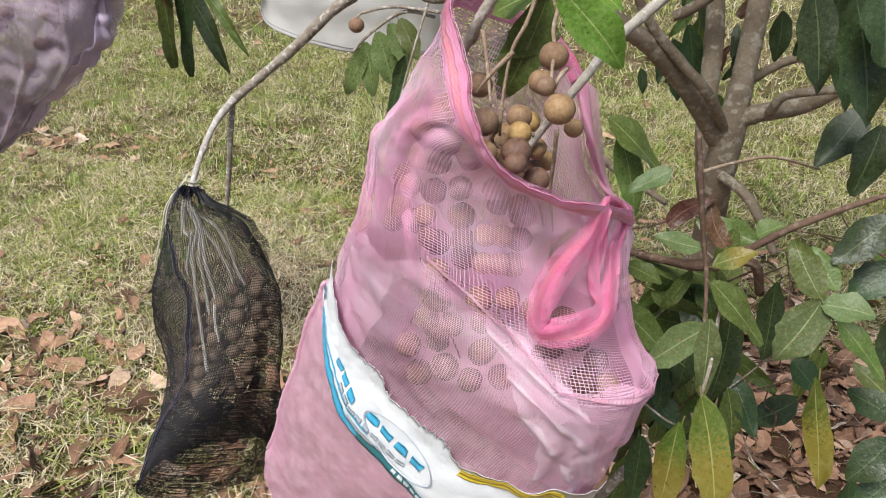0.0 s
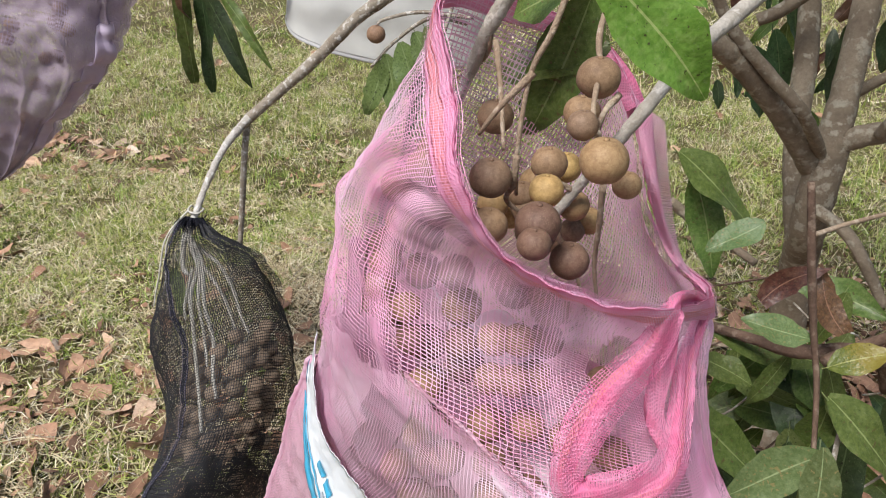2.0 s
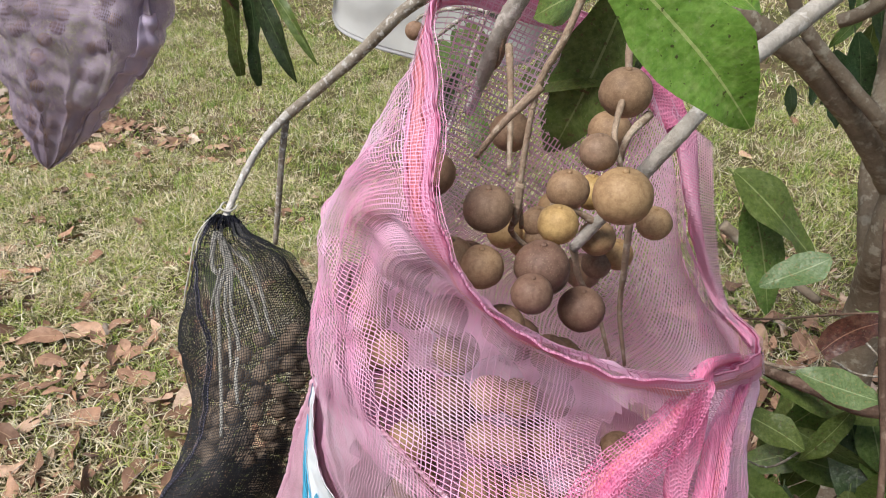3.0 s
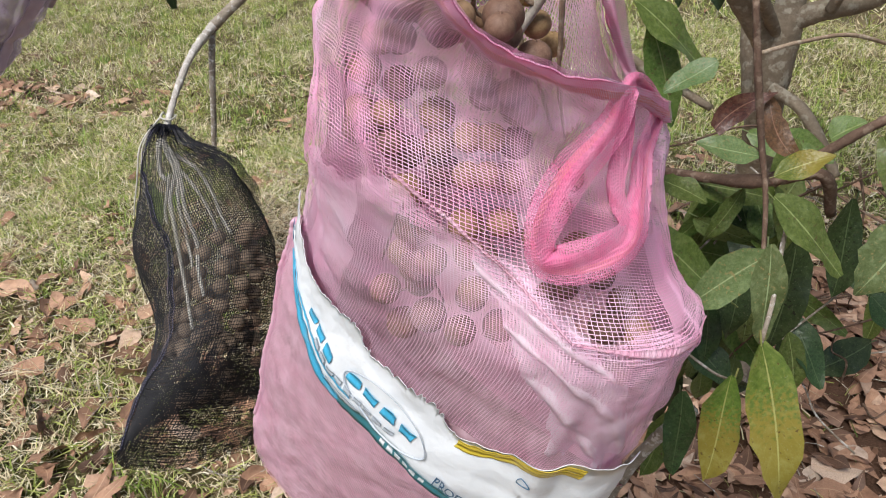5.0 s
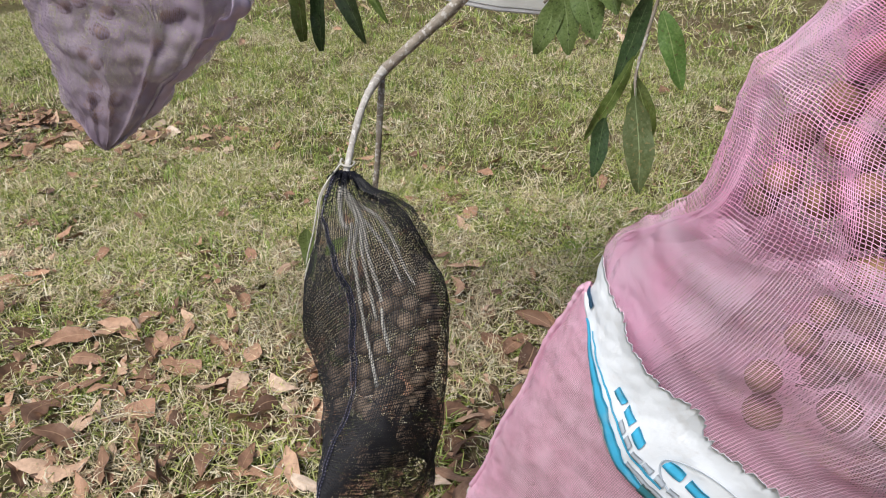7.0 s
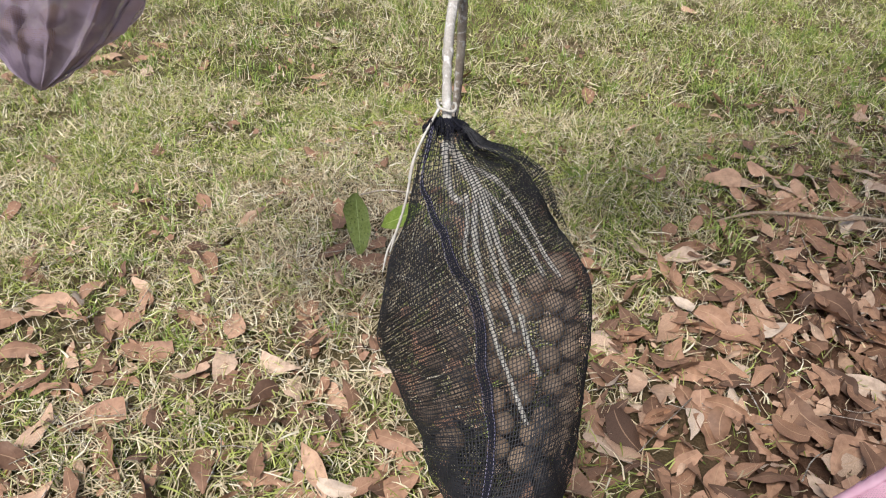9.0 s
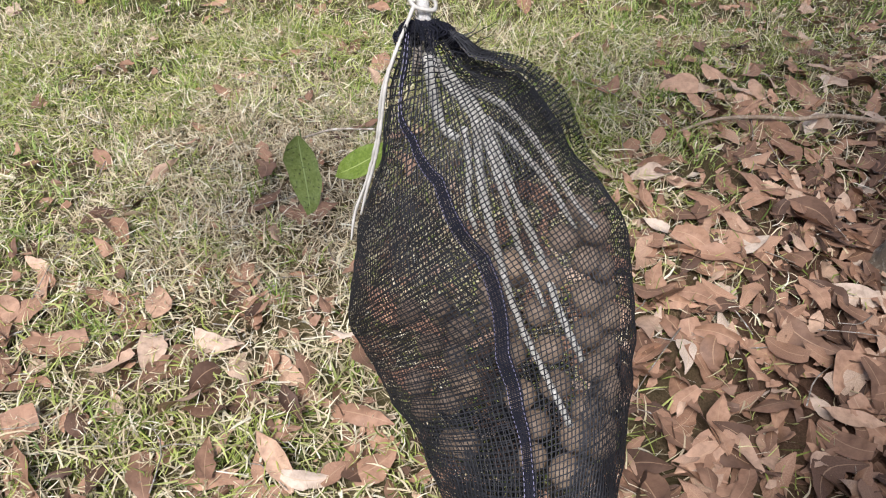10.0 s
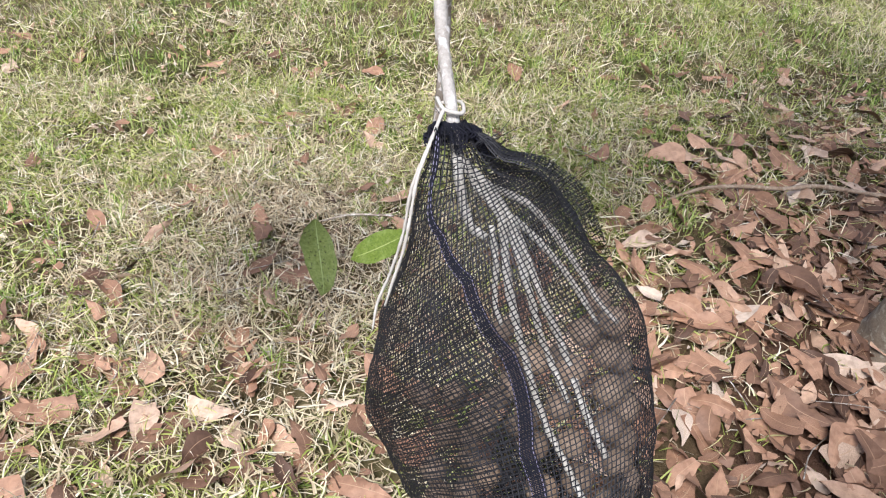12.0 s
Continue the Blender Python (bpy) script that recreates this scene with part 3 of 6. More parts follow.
for seed in range(5):
    bm = bmesh.new()
    bmesh.ops.create_uvsphere(bm, u_segments=20, v_segments=14, radius=1.0)
    for vert in bm.verts:
        d = vert.co.normalized()
        k = 1 + 0.025 * noise.noise(d * 1.6 + Vector((seed * 7, 0, 0))) + 0.012 * noise.noise(d * 6)
        k -= 0.1 * max(0.0, d.z - 0.9) / 0.1
        vert.co = d * k
        vert.co.z *= 0.95
    bmesh.ops.create_cone(bm, cap_ends=True, segments=6, radius1=0.16, radius2=0.1, depth=0.16, matrix=Matrix.Translation((0, 0, 0.88)))
    me = bpy.data.meshes.new("longan_fruit")
    bm.to_mesh(me)
    bm.free()
    me.polygons.foreach_set("use_smooth", [True] * len(me.polygons))
    me.materials.append(FRUIT)
    FRUITS.append(me)
NET_SHADE_FRUITS = [me.copy() for me in FRUITS]
for me in NET_SHADE_FRUITS:
    me.materials[0] = NET_SHADE_FRUIT
GOLD_FRUITS = [me.copy() for me in FRUITS]
for me in GOLD_FRUITS:
    me.materials[0] = GOLD_FRUIT
fruit_count = 0


def fruit(x, y, z, r, group, label, lean=(0, 0, 1), skins=FRUITS):
    global fruit_count
    ob = new("longan_fruit", skins[fruit_count % 5])
    q = Vector(lean).to_track_quat("Z", "Y")
    spin = Matrix.Rotation(fruit_count * 2.4, 4, "Z")
    ob.matrix_world = Matrix.Translation((x, y, z)) @ q.to_matrix().to_4x4() @ spin @ Matrix.Diagonal((r, r, r, 1))
    fruit_count += 1
    return tagged(ob, label, "fruit", group)


# ---- ground ----
def ground_height(x, y):
    return 0.018 * np.sin(1.3 * x + 0.7 * y) + 0.012 * np.sin(2.9 * y - 1.7 * x + 1.0) + 0.006 * np.sin(7.1 * x + 3.3 * y)


xs = np.concatenate([np.linspace(-60, -4, 10), np.linspace(-3.9, 3.9, 90), np.linspace(4, 60, 10)])
ys = np.concatenate([np.linspace(-30, -2, 8), np.linspace(-1.9, 8, 110), np.linspace(8.5, 90, 14)])
gx, gy = np.meshgrid(xs, ys, indexing="ij")
gz = ground_height(gx, gy) * (np.hypot(gx, gy - 3) < 8) - 0.004
gi = np.arange(gx.size).reshape(gx.shape)
ground = quads("ground", np.stack([gx, gy, gz], -1).reshape(-1, 3), np.stack([gi[:-1, :-1], gi[1:, :-1], gi[1:, 1:], gi[:-1, 1:]], -1).reshape(-1, 4), SOIL, smooth=True)
tagged(ground, "dry orchard ground of brown soil under thin grass", "ground", kind="structure")


def litter_share(x, y):
    """How much of the ground dry leaves cover, 0 to 1."""
    tree = 1 / (1 + np.exp((np.hypot(x - 0.95, y - 1.5) - 1.5) * 5)) / (1 + np.exp(-(x + 0.10 - 0.22 * (y - 1.3)) * 7)) / (1 + np.exp((y - 2.35 - 0.2 * np.sin(3 * x) - 0.4 * (x > 0.75)) * 3.5))
    near = 0.42 / (1 + np.exp((y - 1.62) * 6)) * (x < 0.1) / (1 + np.exp(-(x + 3.2) * 4)) / (1 + np.exp(-(y - 0.3) * 6))
    far = 0.8 * np.exp(-(((x + 3.4) / 0.9) ** 2) - ((y - 2.85 - 0.25 * (x + 3.4)) / 0.5) ** 2)
    return np.clip(tree + near + far + 0.06, 0, 1)


def grass(seed, count, x0, x1, y0, y1, size, thick, bent=True):
    rng = np.random.RandomState(seed)
    x, y = rng.uniform(x0, x1, count), rng.uniform(y0, y1, count)
    tuft = waves(np.stack([x, y, 0 * x], -1), 5.5, 1.0) + 0.6 * waves(np.stack([x, y, 0 * x], -1), 17, 2.0)
    ok = (rng.uniform(0, 1, count) > 0.97 * litter_share(x, y)) & (tuft + rng.normal(0, 0.5, count) > -0.75)
    x, y, tuft = x[ok], y[ok], tuft[ok]
    n = len(x)
    h = size * rng.uniform(0.45, 1.25, n) * (1 + 0.35 * tuft)
    lying = rng.uniform(0, 1, n) < 0.5
    tilt = np.where(lying, rng.uniform(1.1, 1.52, n), rng.uniform(0.1, 0.9, n))
    az, bend, curl = rng.uniform(0, 2 * np.pi, n), rng.uniform(0.0, 0.7, n), rng.normal(0, 0.75, n)
    w = thick * rng.uniform(0.6, 1.5, n)
    side = np.stack([-np.sin(az + rng.normal(0, 0.5, n)), np.cos(az), 0.25 * rng.normal(0, 1, n)], -1)
    z = ground_height(x, y)
    p = np.stack([x, y, z + np.where(lying, rng.uniform(0.004, 0.03, n), -0.003)], -1)
    out = []
    for f, k, wk in ((0.0, 0.0, 1.0), (0.35, 0.35, 0.95), (0.7, 0.7, 0.7), (1.0, 1.0, 0.1)) if bent else ((0.0, 0.0, 1.0), (1.0, 0.7, 0.25)):
        a = tilt + bend * k * np.where(lying, 0.15, 1)
        way = az + curl * f
        q = p + np.stack([np.cos(way) * np.sin(a), np.sin(way) * np.sin(a), np.cos(a)], -1) * (h * f)[:, None]
        out += [q - side * (w * wk / 2)[:, None], q + side * (w * wk / 2)[:, None]]
    v = np.stack(out, 1).reshape(-1, 3)
    i = np.arange(n)[:, None] * len(out)
    f = np.concatenate([i + np.array([[k, k + 1, k + 3, k + 2]]) for k in range(0, len(out) - 2, 2)])
    ob = quads("grass", v, f, BLADE)
    return tagged(ob, "short half-dry lawn grass, green and straw coloured", "grass", kind="stuff")


grass(1, 270000, -4.3, 1.5, 0.5, 2.8, 0.06, 0.003)
grass(2, 165000, -6.0, 2.6, 2.8, 5.4, 0.06, 0.004, False)
grass(4, 52000, -7.0, 6.0, -4.0, 0.5, 0.07, 0.006, False)
grass(5, 26000, 1.5, 6.0, 0.5, 2.8, 0.07, 0.006, False)
grass(6, 26000, 2.6, 6.0, 2.8, 5.4, 0.07, 0.006, False)
grass(7, 22000, -7.0, -4.3, 0.5, 2.8, 0.07, 0.006, False)
grass(3, 95000, -11.0, 6.0, 5.4, 12.5, 0.09, 0.009, False)

trng = np.random.RandomState(31)
tv, tf = [], []
for k in range(1700):
    x, y = trng.uniform(-5.0, 1.4), trng.uniform(0.75, 6.2)
    if trng.uniform() < litter_share(np.array(x), np.array(y)) + 0.1:
        continue
    for j in range(trng.randint(8, 26)):
        a, s, lean, w = trng.uniform(0, 6.28), trng.uniform(0.03, 0.085), trng.uniform(0.2, 1.2), trng.uniform(0.0026, 0.0058)
        p = np.array((x + trng.normal(0, 0.022), y + trng.normal(0, 0.022), 0.0))
        p[2] = float(ground_height(p[0], p[1])) - 0.002
        d, e = np.array((math.cos(a), math.sin(a), 0.0)), np.array((-math.sin(a), math.cos(a), 0.0)) * w / 2
        m, t = p + d * s * 0.5 * math.sin(lean * 0.6) + np.array((0, 0, s * 0.5)), p + d * s * math.sin(lean) + np.array((0, 0, s * math.cos(lean) * 0.9))
        o = len(tv)
        tv += [p - e, p + e, m + e * 0.9, m - e * 0.9, t + e * 0.15, t - e * 0.15]
        tf += [(o, o + 1, o + 2, o + 3), (o + 3, o + 2, o + 4, o + 5)]
tagged(quads("grass_tufts", np.array(tv), np.array(tf), GREEN_BLADE), "fresh green grass tufts in the dry lawn", "grass", kind="stuff")

# ---- pink net bag ----
pink = thing("pink_net_bag", (0.178, 0.55, 1.017), "pink plastic net sack with printed film band round longans", "net bag")
RIM = ((0.133, 0.52, 1.401), (0.166, 0.445, 1.358), (0.181, 0.41, 1.329), (0.196, 0.408, 1.304), (0.217, 0.415, 1.283), (0.249, 0.425, 1.266), (0.284, 0.46, 1.248),
       (0.313, 0.58, 1.192), (0.281, 0.61, 1.202), (0.258, 0.61, 1.256), (0.24, 0.63, 1.31), (0.207, 0.64, 1.35), (0.16, 0.6, 1.377))
RIM_AT = (0.0, 0.075, 0.14, 0.20, 0.265, 0.34, 0.42, 0.5, 0.57, 0.65, 0.75, 0.85, 0.93)
PINK_RINGS = (
    ((0.103, 0.515, 1.305), (0.195, 0.433, 1.264), (0.319, 0.56, 1.164), (0.218, 0.64, 1.176)),
    ((0.066, 0.517, 1.258), (0.188, 0.436, 1.216), (0.325, 0.54, 1.13), (0.184, 0.66, 1.109)),
    ((0.05, 0.511, 1.178), (0.202, 0.417, 1.151), (0.34, 0.52, 1.091), (0.187, 0.68, 1.017)),
    ((-0.013, 0.606, 1.08), (0.201, 0.405, 1.06), (0.359, 0.5, 1.049), (0.177, 0.7, 0.909)),
    ((-0.025, 0.6, 1.026), (0.149, 0.46, 0.939), (0.327, 0.475, 0.902), (0.171, 0.68, 0.821)),
    ((-0.043, 0.607, 0.996), (0.11, 0.475, 0.846), (0.326, 0.485, 0.873), (0.134, 0.64, 0.759)),
    ((-0.146, 0.618, 0.683), (0.016, 0.55, 0.578), (0.323, 0.495, 0.845), (0.022, 0.575, 0.56)),
)
PINK_AT = (0.0, 0.13, 0.27, 0.42, 0.56, 0.70, 0.80, 1.0)
pink_base = loft(PINK_RINGS, PINK_AT, RIM, RIM_AT)


def fold_line(u):
    """Where the lower edge of the outer net's overlap runs."""
    return np.interp(np.mod(u, 1.0), (0.0, 0.057, 0.11, 0.142, 0.17, 0.182, 0.186, 0.208, 0.239, 0.267, 0.289, 0.318, 0.36, 0.42, 0.49, 0.6, 0.9, 1.0), (0.24, 0.25, 0.268, 0.279, 0.293, 0.333, 0.373, 0.391, 0.409, 0.434, 0.463, 0.507, 0.514, 0.52, 0.53, 0.5, 0.3, 0.24))


def fine_start(u):
    """Where the finer inner net begins."""
    return np.maximum(fold_line(u), np.interp(np.mod(u, 1.0), (0.0, 0.1, 0.15, 0.2, 0.24, 0.3, 0.5, 0.8, 1.0), (0.46, 0.45, 0.43, 0.42, 0.43, 0.48, 0.52, 0.48, 0.46)))


def pink_folds(u, v, p):
    gather = np.exp(-v / 0.20) * np.minimum(1, (v / 0.09) ** 2)
    pleat = 0.0050 * gather * np.sin(2 * np.pi * (11 * u + 0.25 * np.sin(9 * u))) + 0.0026 * gather * np.sin(2 * np.pi * 23 * u + 1)
    ridge = 0.0045 * np.exp(-(((v - fold_line(u)) / 0.022) ** 2)) * (u < 0.5) + 0.006 * np.exp(-(((u - 0.165 + 0.03 * np.sin(9 * v)) / 0.014) ** 2)) * np.clip(v / 0.1, 0, 1) * np.clip((0.5 - v) / 0.15, 0, 1)
    rays = 0.006 * np.sin(2 * np.pi * 6.5 * (v - 0.25 - 0.35 * (0.42 - u))) * np.exp(-(((u - 0.36) / 0.07) ** 2)) * np.exp(-(((v - 0.2) / 0.16) ** 2))
    drape = 0.008 * np.exp(-(((u - 0.33 - 0.25 * (v - 0.6)) / 0.014) ** 2)) * np.clip((v - 0.45) / 0.05, 0, 1) * (v < 0.75)
    return pleat + ridge + rays + drape + 0.0036 * waves(p, 26, 0.4) + 0.0018 * waves(p, 75, 1.4) + 0.0008 * waves(p, 210, 0.8)


pink_skin = pushed(pink_base, pink_folds)


def not_hole(u, v):
    return ~((((u - 0.352 - 0.08 * (0.2 - v)) / 0.017) ** 2 + ((v - 0.2) / 0.075) ** 2) < 1)


def bunched(count):
    """Thread places round the bag, crowded where the net hangs in folds."""
    u = np.linspace(0, 1, 2001)
    d = 1 + sum(k * np.exp(-(((u - c) / w) ** 2)) for c, k, w in ((0.055, 1.3, 0.006), (0.105, 1.0, 0.005), (0.165, 2.4, 0.008), (0.215, 0.9, 0.005), (0.30, 1.2, 0.006), (0.37, 1.5, 0.008), (0.45, 1.4, 0.008)))
    s = np.concatenate([[0], np.cumsum((d[1:] + d[:-1]) / 2)])
    return np.interp(np.linspace(0, s[-1], count), s, u)


net("net", pink_skin, bunched(245), np.concatenate([np.linspace(0.0, 0.2, 60)[:-1], np.linspace(0.2, 0.70, 104)]), 0.0005, PINK_NET, pink, thin=0.06, keep=lambda u, v: not_hole(u, v) & ((v < fine_start(u) + 0.012) | (u > 0.5)), jitter=0.05)
inner_skin = pushed(pink_base, lambda u, v, p: pink_folds(u, v, p) * 0.8 - 0.003 + 0.003 * waves(p, 60, 3.0))
net("inner_net", inner_skin, np.linspace(0.0, 0.51, 210), np.linspace(0.21, 0.72, 196), 0.00054, PINK_FINE, pink, "finer second layer of pink net", keep=lambda u, v: v > fine_start(u) - 0.015 + 0.012 * np.sin(60 * u), flat=True)
net("back_net", pushed(pink_base, lambda u, v, p: -0.005 + 0.004 * waves(p, 35, 1.7)), np.linspace(0.52, 0.98, 120), np.linspace(0.01, 0.5, 100), 0.0009, PINK_FINE, pink, "second net layer at the back", flat=True)
net("lower_back_net", pushed(pink_base, lambda u, v, p: -0.010 + 0.004 * waves(p, 30, 2.3)), np.linspace(0.44, 1.02, 230), np.linspace(0.34, 0.76, 150), 0.0011, PINK_DUSTY, pink, "dense pink net layers at the back", flat=True)
net("side_net", pushed(pink_base, lambda u, v, p: -0.016 + 0.006 * waves(p, 40, 0.9)), np.linspace(-0.12, 0.13, 120), np.linspace(0.27, 0.74, 190), 0.0007, PINK_FINE, pink, "inner fold of fine pink net", keep=lambda u, v: v > 0.47 + 0.03 * np.sin(37 * u) + 0.02 * np.sin(71 * u), flat=True)
SIDE_A = np.array(((0.311, 0.585, 1.192), (0.281, 0.61, 1.202), (0.258, 0.61, 1.256), (0.24, 0.63, 1.31)))
SIDE_B = np.array(((0.315, 0.59, 1.181), (0.292, 0.615, 1.199), (0.275, 0.62, 1.249), (0.263, 0.64, 1.292)))


def side_fold(u, v):
    p = spline(SIDE_A, u) * (1 - v)[:, None] + spline(SIDE_B, u) * v[:, None]
    return p + np.array((0.0, -0.006, 0.002)) * (np.sin(np.pi * v) + 0.5 * np.sin(9 * u + 5 * v))[:, None]


sheet("side_band", side_fold, np.linspace(0.0, 1.0, 60), np.linspace(0.0, 0.55, 6), PINK_HEM, pink, "bright pink hem beside the mouth", 0.0, 0.0006)
net("side_fold", side_fold, np.linspace(0.0, 1.0, 90), np.linspace(0.0, 1.0, 16), 0.0008, PINK_FOLD, pink, "loose pink fold beside the mouth")
LINER_U = (0.25, 0.28, 0.31, 0.34, 0.37, 0.42)
def liner_part(u, v):
    """Where the pale liner shows: a ragged diagonal fold."""
    top = np.interp(u, LINER_U, (0.43, 0.445, 0.475, 0.52, 0.575, 0.64)) + 0.006 * np.sin(150 * u) + 0.004 * np.sin(410 * u)
    foot = np.interp(u, LINER_U, (0.46, 0.545, 0.605, 0.645, 0.66, 0.66)) + 0.008 * np.sin(110 * u + 1) + 0.005 * np.sin(370 * u)
    return (v > top) & (v < foot)


net("liner", pushed(pink_base, lambda u, v, p: -0.006 + 0.8 * pink_folds(u, v, p) + 0.0045 * np.sin(170 * (v - 0.9 * u)) + 0.002 * waves(p, 90, 1.0)), np.linspace(0.25, 0.42, 190), np.linspace(0.42, 0.67, 170), 0.0006, PALE_FILM, pink, "pale lilac plastic liner showing through the net", keep=liner_part, flat=True, jitter=0.15)
sheet("inner_liner", pushed(pink_base, lambda u, v, p: -0.058 + 0.010 * waves(p, 70, 2.6)), np.linspace(0.16, 0.33, 70), np.linspace(0, 1, 30), PALE_FILM, pink, "pale lilac liner behind the fruit", 0.0, 0.0006,
      lambda u: (0.30 + 0.03 * np.sin(40 * u), fold_line(u) + 0.03 + 0.02 * np.sin(55 * u)))
sheet("fold_edge", pushed(pink_base, lambda u, v, p: 0.002 + pink_folds(u, v, p) + 0.002 * waves(p, 90, 0.3)), np.linspace(0.19, 0.48, 110), np.linspace(0, 1, 4), PINK_FOLD, pink, "bunched pink fold of the outer net", 0.0, 0.0008,
      lambda u: (fold_line(u) - 0.002 - 0.002 * np.sin(37 * u), fold_line(u) + 0.003 + 0.002 * np.sin(51 * u)))
sheet("lower_cloth", pink_skin, np.linspace(0, 1, 160), np.linspace(0.70, 1.0, 40), PINK_CLOTH, pink, "dense pink woven lower cloth", -0.001)
net("lower_net", pushed(pink_base, lambda u, v, p: pink_folds(u, v, p) + 0.002), np.linspace(-0.14, 0.46, 360), np.linspace(0.72, 1.0, 150), 0.0005, PINK_DUSTY, pink, "dense pink net over the cloth", flat=True, jitter=0.08)
edge_v = np.linspace(0.76, 1.0, 40)
edge_pts = pushed(pink_base, lambda u, v, p: pink_folds(u, v, p) + 0.002)(np.full(40, 0.004), edge_v)
tube("side_seam", edge_pts[::3], [0.0058] * len(edge_pts[::3]), PINK_DUSTY, pink, "rolled pink side seam", sides=10, steps=6, lumps=0.10, flat=0.6)
corner = edge_pts[-1]
tube("loose_string", (corner, corner + np.array((-0.006, -0.002, -0.015)), corner + np.array((0.002, -0.004, -0.03)), corner + np.array((0.006, 0.0, -0.045))), (0.0016, 0.0014, 0.0014, 0.001), STRING, pink, "loose white string end", sides=5, steps=5)
hem_skin = pushed(pink_base, lambda u, v, p: 0.0035 + pink_folds(u, v, p) + 0.0003 * np.sin(2 * np.pi * 38 * u + 3 * np.sin(9 * u)) + 0.002 * waves(p, 40, 2.0))
def across(surf, us, metres):
    """The step in v, at the top edge, that covers so many metres."""
    a, b = surf(us, 0 * us), surf(us, 0 * us + 0.01)
    return 0.01 * metres / (np.linalg.norm(b - a, axis=1) + 1e-4)


hem_us = np.linspace(0, 1, 320)
hem_w = np.minimum(across(pink_base, hem_us, 0.018 + 0.003 * np.sin(2 * np.pi * 3 * hem_us + 1)), 0.12)
hem = sheet("hem", hem_skin, hem_us, np.linspace(0, 1, 8), PINK_HEM, pink, "bright pink folded mouth hem", 0.0, 0.0012, lambda u: (0 * u, hem_w))
sheet("hem_edge", pushed(pink_base, lambda u, v, p: 0.0041 + pink_folds(u, v, p) + 0.002 * waves(p, 40, 2.0)), hem_us, np.linspace(0, 1, 4), PINK_CORAL, hem, "coral edge binding", 0.0, 0.0004, lambda u: (hem_w * (0.42 + 0.05 * np.sin(40 * u)), hem_w * (0.8 + 0.06 * np.sin(23 * u))))
LOOP = ((0.292, 0.47, 1.246), (0.281, 0.452, 1.221), (0.262, 0.432, 1.198), (0.252, 0.414, 1.178), (0.249, 0.406, 1.158), (0.256, 0.405, 1.147), (0.273, 0.41, 1.147), (0.291, 0.42, 1.151), (0.303, 0.434, 1.158), (0.305, 0.462, 1.168), (0.304, 0.495, 1.187), (0.309, 0.54, 1.201))
loop_r = np.array((0.004, 0.0075, 0.0098, 0.0092, 0.007, 0.0085, 0.0105, 0.0105, 0.008, 0.0058, 0.005, 0.004))


def ribbon(line, half, lift, closed=True):
    """A flat cloth band along a line, facing the open side of the bag; u along it, v across."""

    def surf(u, v):
        e = 2e-3
        c = spline(line, np.asarray(u), closed)
        t = spline(line, np.asarray(u) + e, closed) - spline(line, np.asarray(u) - e, closed)
        s = np.cross(t, np.array((0.25, -1.0, 0.35)))
        s /= np.linalg.norm(s, axis=1, keepdims=True) + 1e-9
        w = spline(half[:, None], np.asarray(u), closed)
        x = 2 * v[:, None] - 1
        return c + s * w * x + np.array((0.0, -1.0, 0.3)) * (lift + 0.0025 * np.cos(1.4 * x) + 0.0012 * np.sin(np.asarray(u)[:, None] * 19 + 4 * x))

    return surf


loop = sheet("loop", ribbon(LOOP, loop_r * 0.62, 0.0), np.linspace(0, 1, 160), np.linspace(0, 1, 9), PINK_LOOP, pink, "bright pink netted hem twisted into a loop", 0.0, 0.0008)
sheet("loop_binding", ribbon(LOOP, loop_r, 0.0007), np.linspace(0, 1, 160), np.linspace(0.62, 0.86, 4), PINK_CORAL, loop, "coral edge binding")
net("loop_net", ribbon(LOOP, loop_r * 1.35, 0.0012), np.linspace(0, 1, 210), np.linspace(0, 1, 18), 0.0006, PINK_LOOP, loop, "pink net threads", flat=True, jitter=0.1)
BACK = np.array(((0.147, 0.605, 1.368), (0.16, 0.622, 1.356), (0.181, 0.638, 1.35), (0.202, 0.642, 1.342), (0.226, 0.635, 1.321), (0.241, 0.63, 1.303)))
sheet("back_fold", ribbon(BACK, np.array((0.004, 0.006, 0.006, 0.009, 0.01, 0.008)), 0.0, False), np.linspace(0.3, 0.99, 60), np.linspace(0, 1, 8), PINK_LOOP, pink, "bright pink fold at the back of the mouth", 0.0, 0.0006)
STRAND = np.array(((0.289, 0.475, 1.238), (0.29, 0.465, 1.208), (0.289, 0.455, 1.179), (0.299, 0.45, 1.155)))
strand_w = np.array((0.004, 0.006, 0.006, 0.004))
sheet("loop_strand", ribbon(STRAND, strand_w, 0.0, False), np.linspace(0.01, 0.99, 50), np.linspace(0, 1, 6), PINK_LOOP, loop, "", 0.0, 0.0006)
net("hem_net", pushed(pink_base, lambda u, v, p: 0.0052 + pink_folds(u, v, p) + 0.002 * waves(p, 40, 2.0)), np.linspace(0, 1, 420), np.linspace(0, 0.11, 22), 0.00032, PINK_NET, hem, "pink net threads", flat=True, jitter=0.08, keep=lambda u, v: v <= np.interp(u, hem_us, hem_w))


LABEL_TOP = ((0.02, 0.04, 0.10, 0.13, 0.17, 0.20, 0.255, 0.283, 0.31, 0.345, 0.37, 0.45), (0.60, 0.625, 0.655, 0.668, 0.68, 0.69, 0.685, 0.705, 0.695, 0.668, 0.655, 0.66))
LABEL_LOW = ((0.02, 0.057, 0.09, 0.135, 0.17, 0.226, 0.26, 0.314, 0.40, 0.47), (0.74, 0.745, 0.765, 0.785, 0.803, 0.80, 0.80, 0.823, 0.83, 0.83))


def low(u):
    return np.interp(u, *LABEL_LOW)


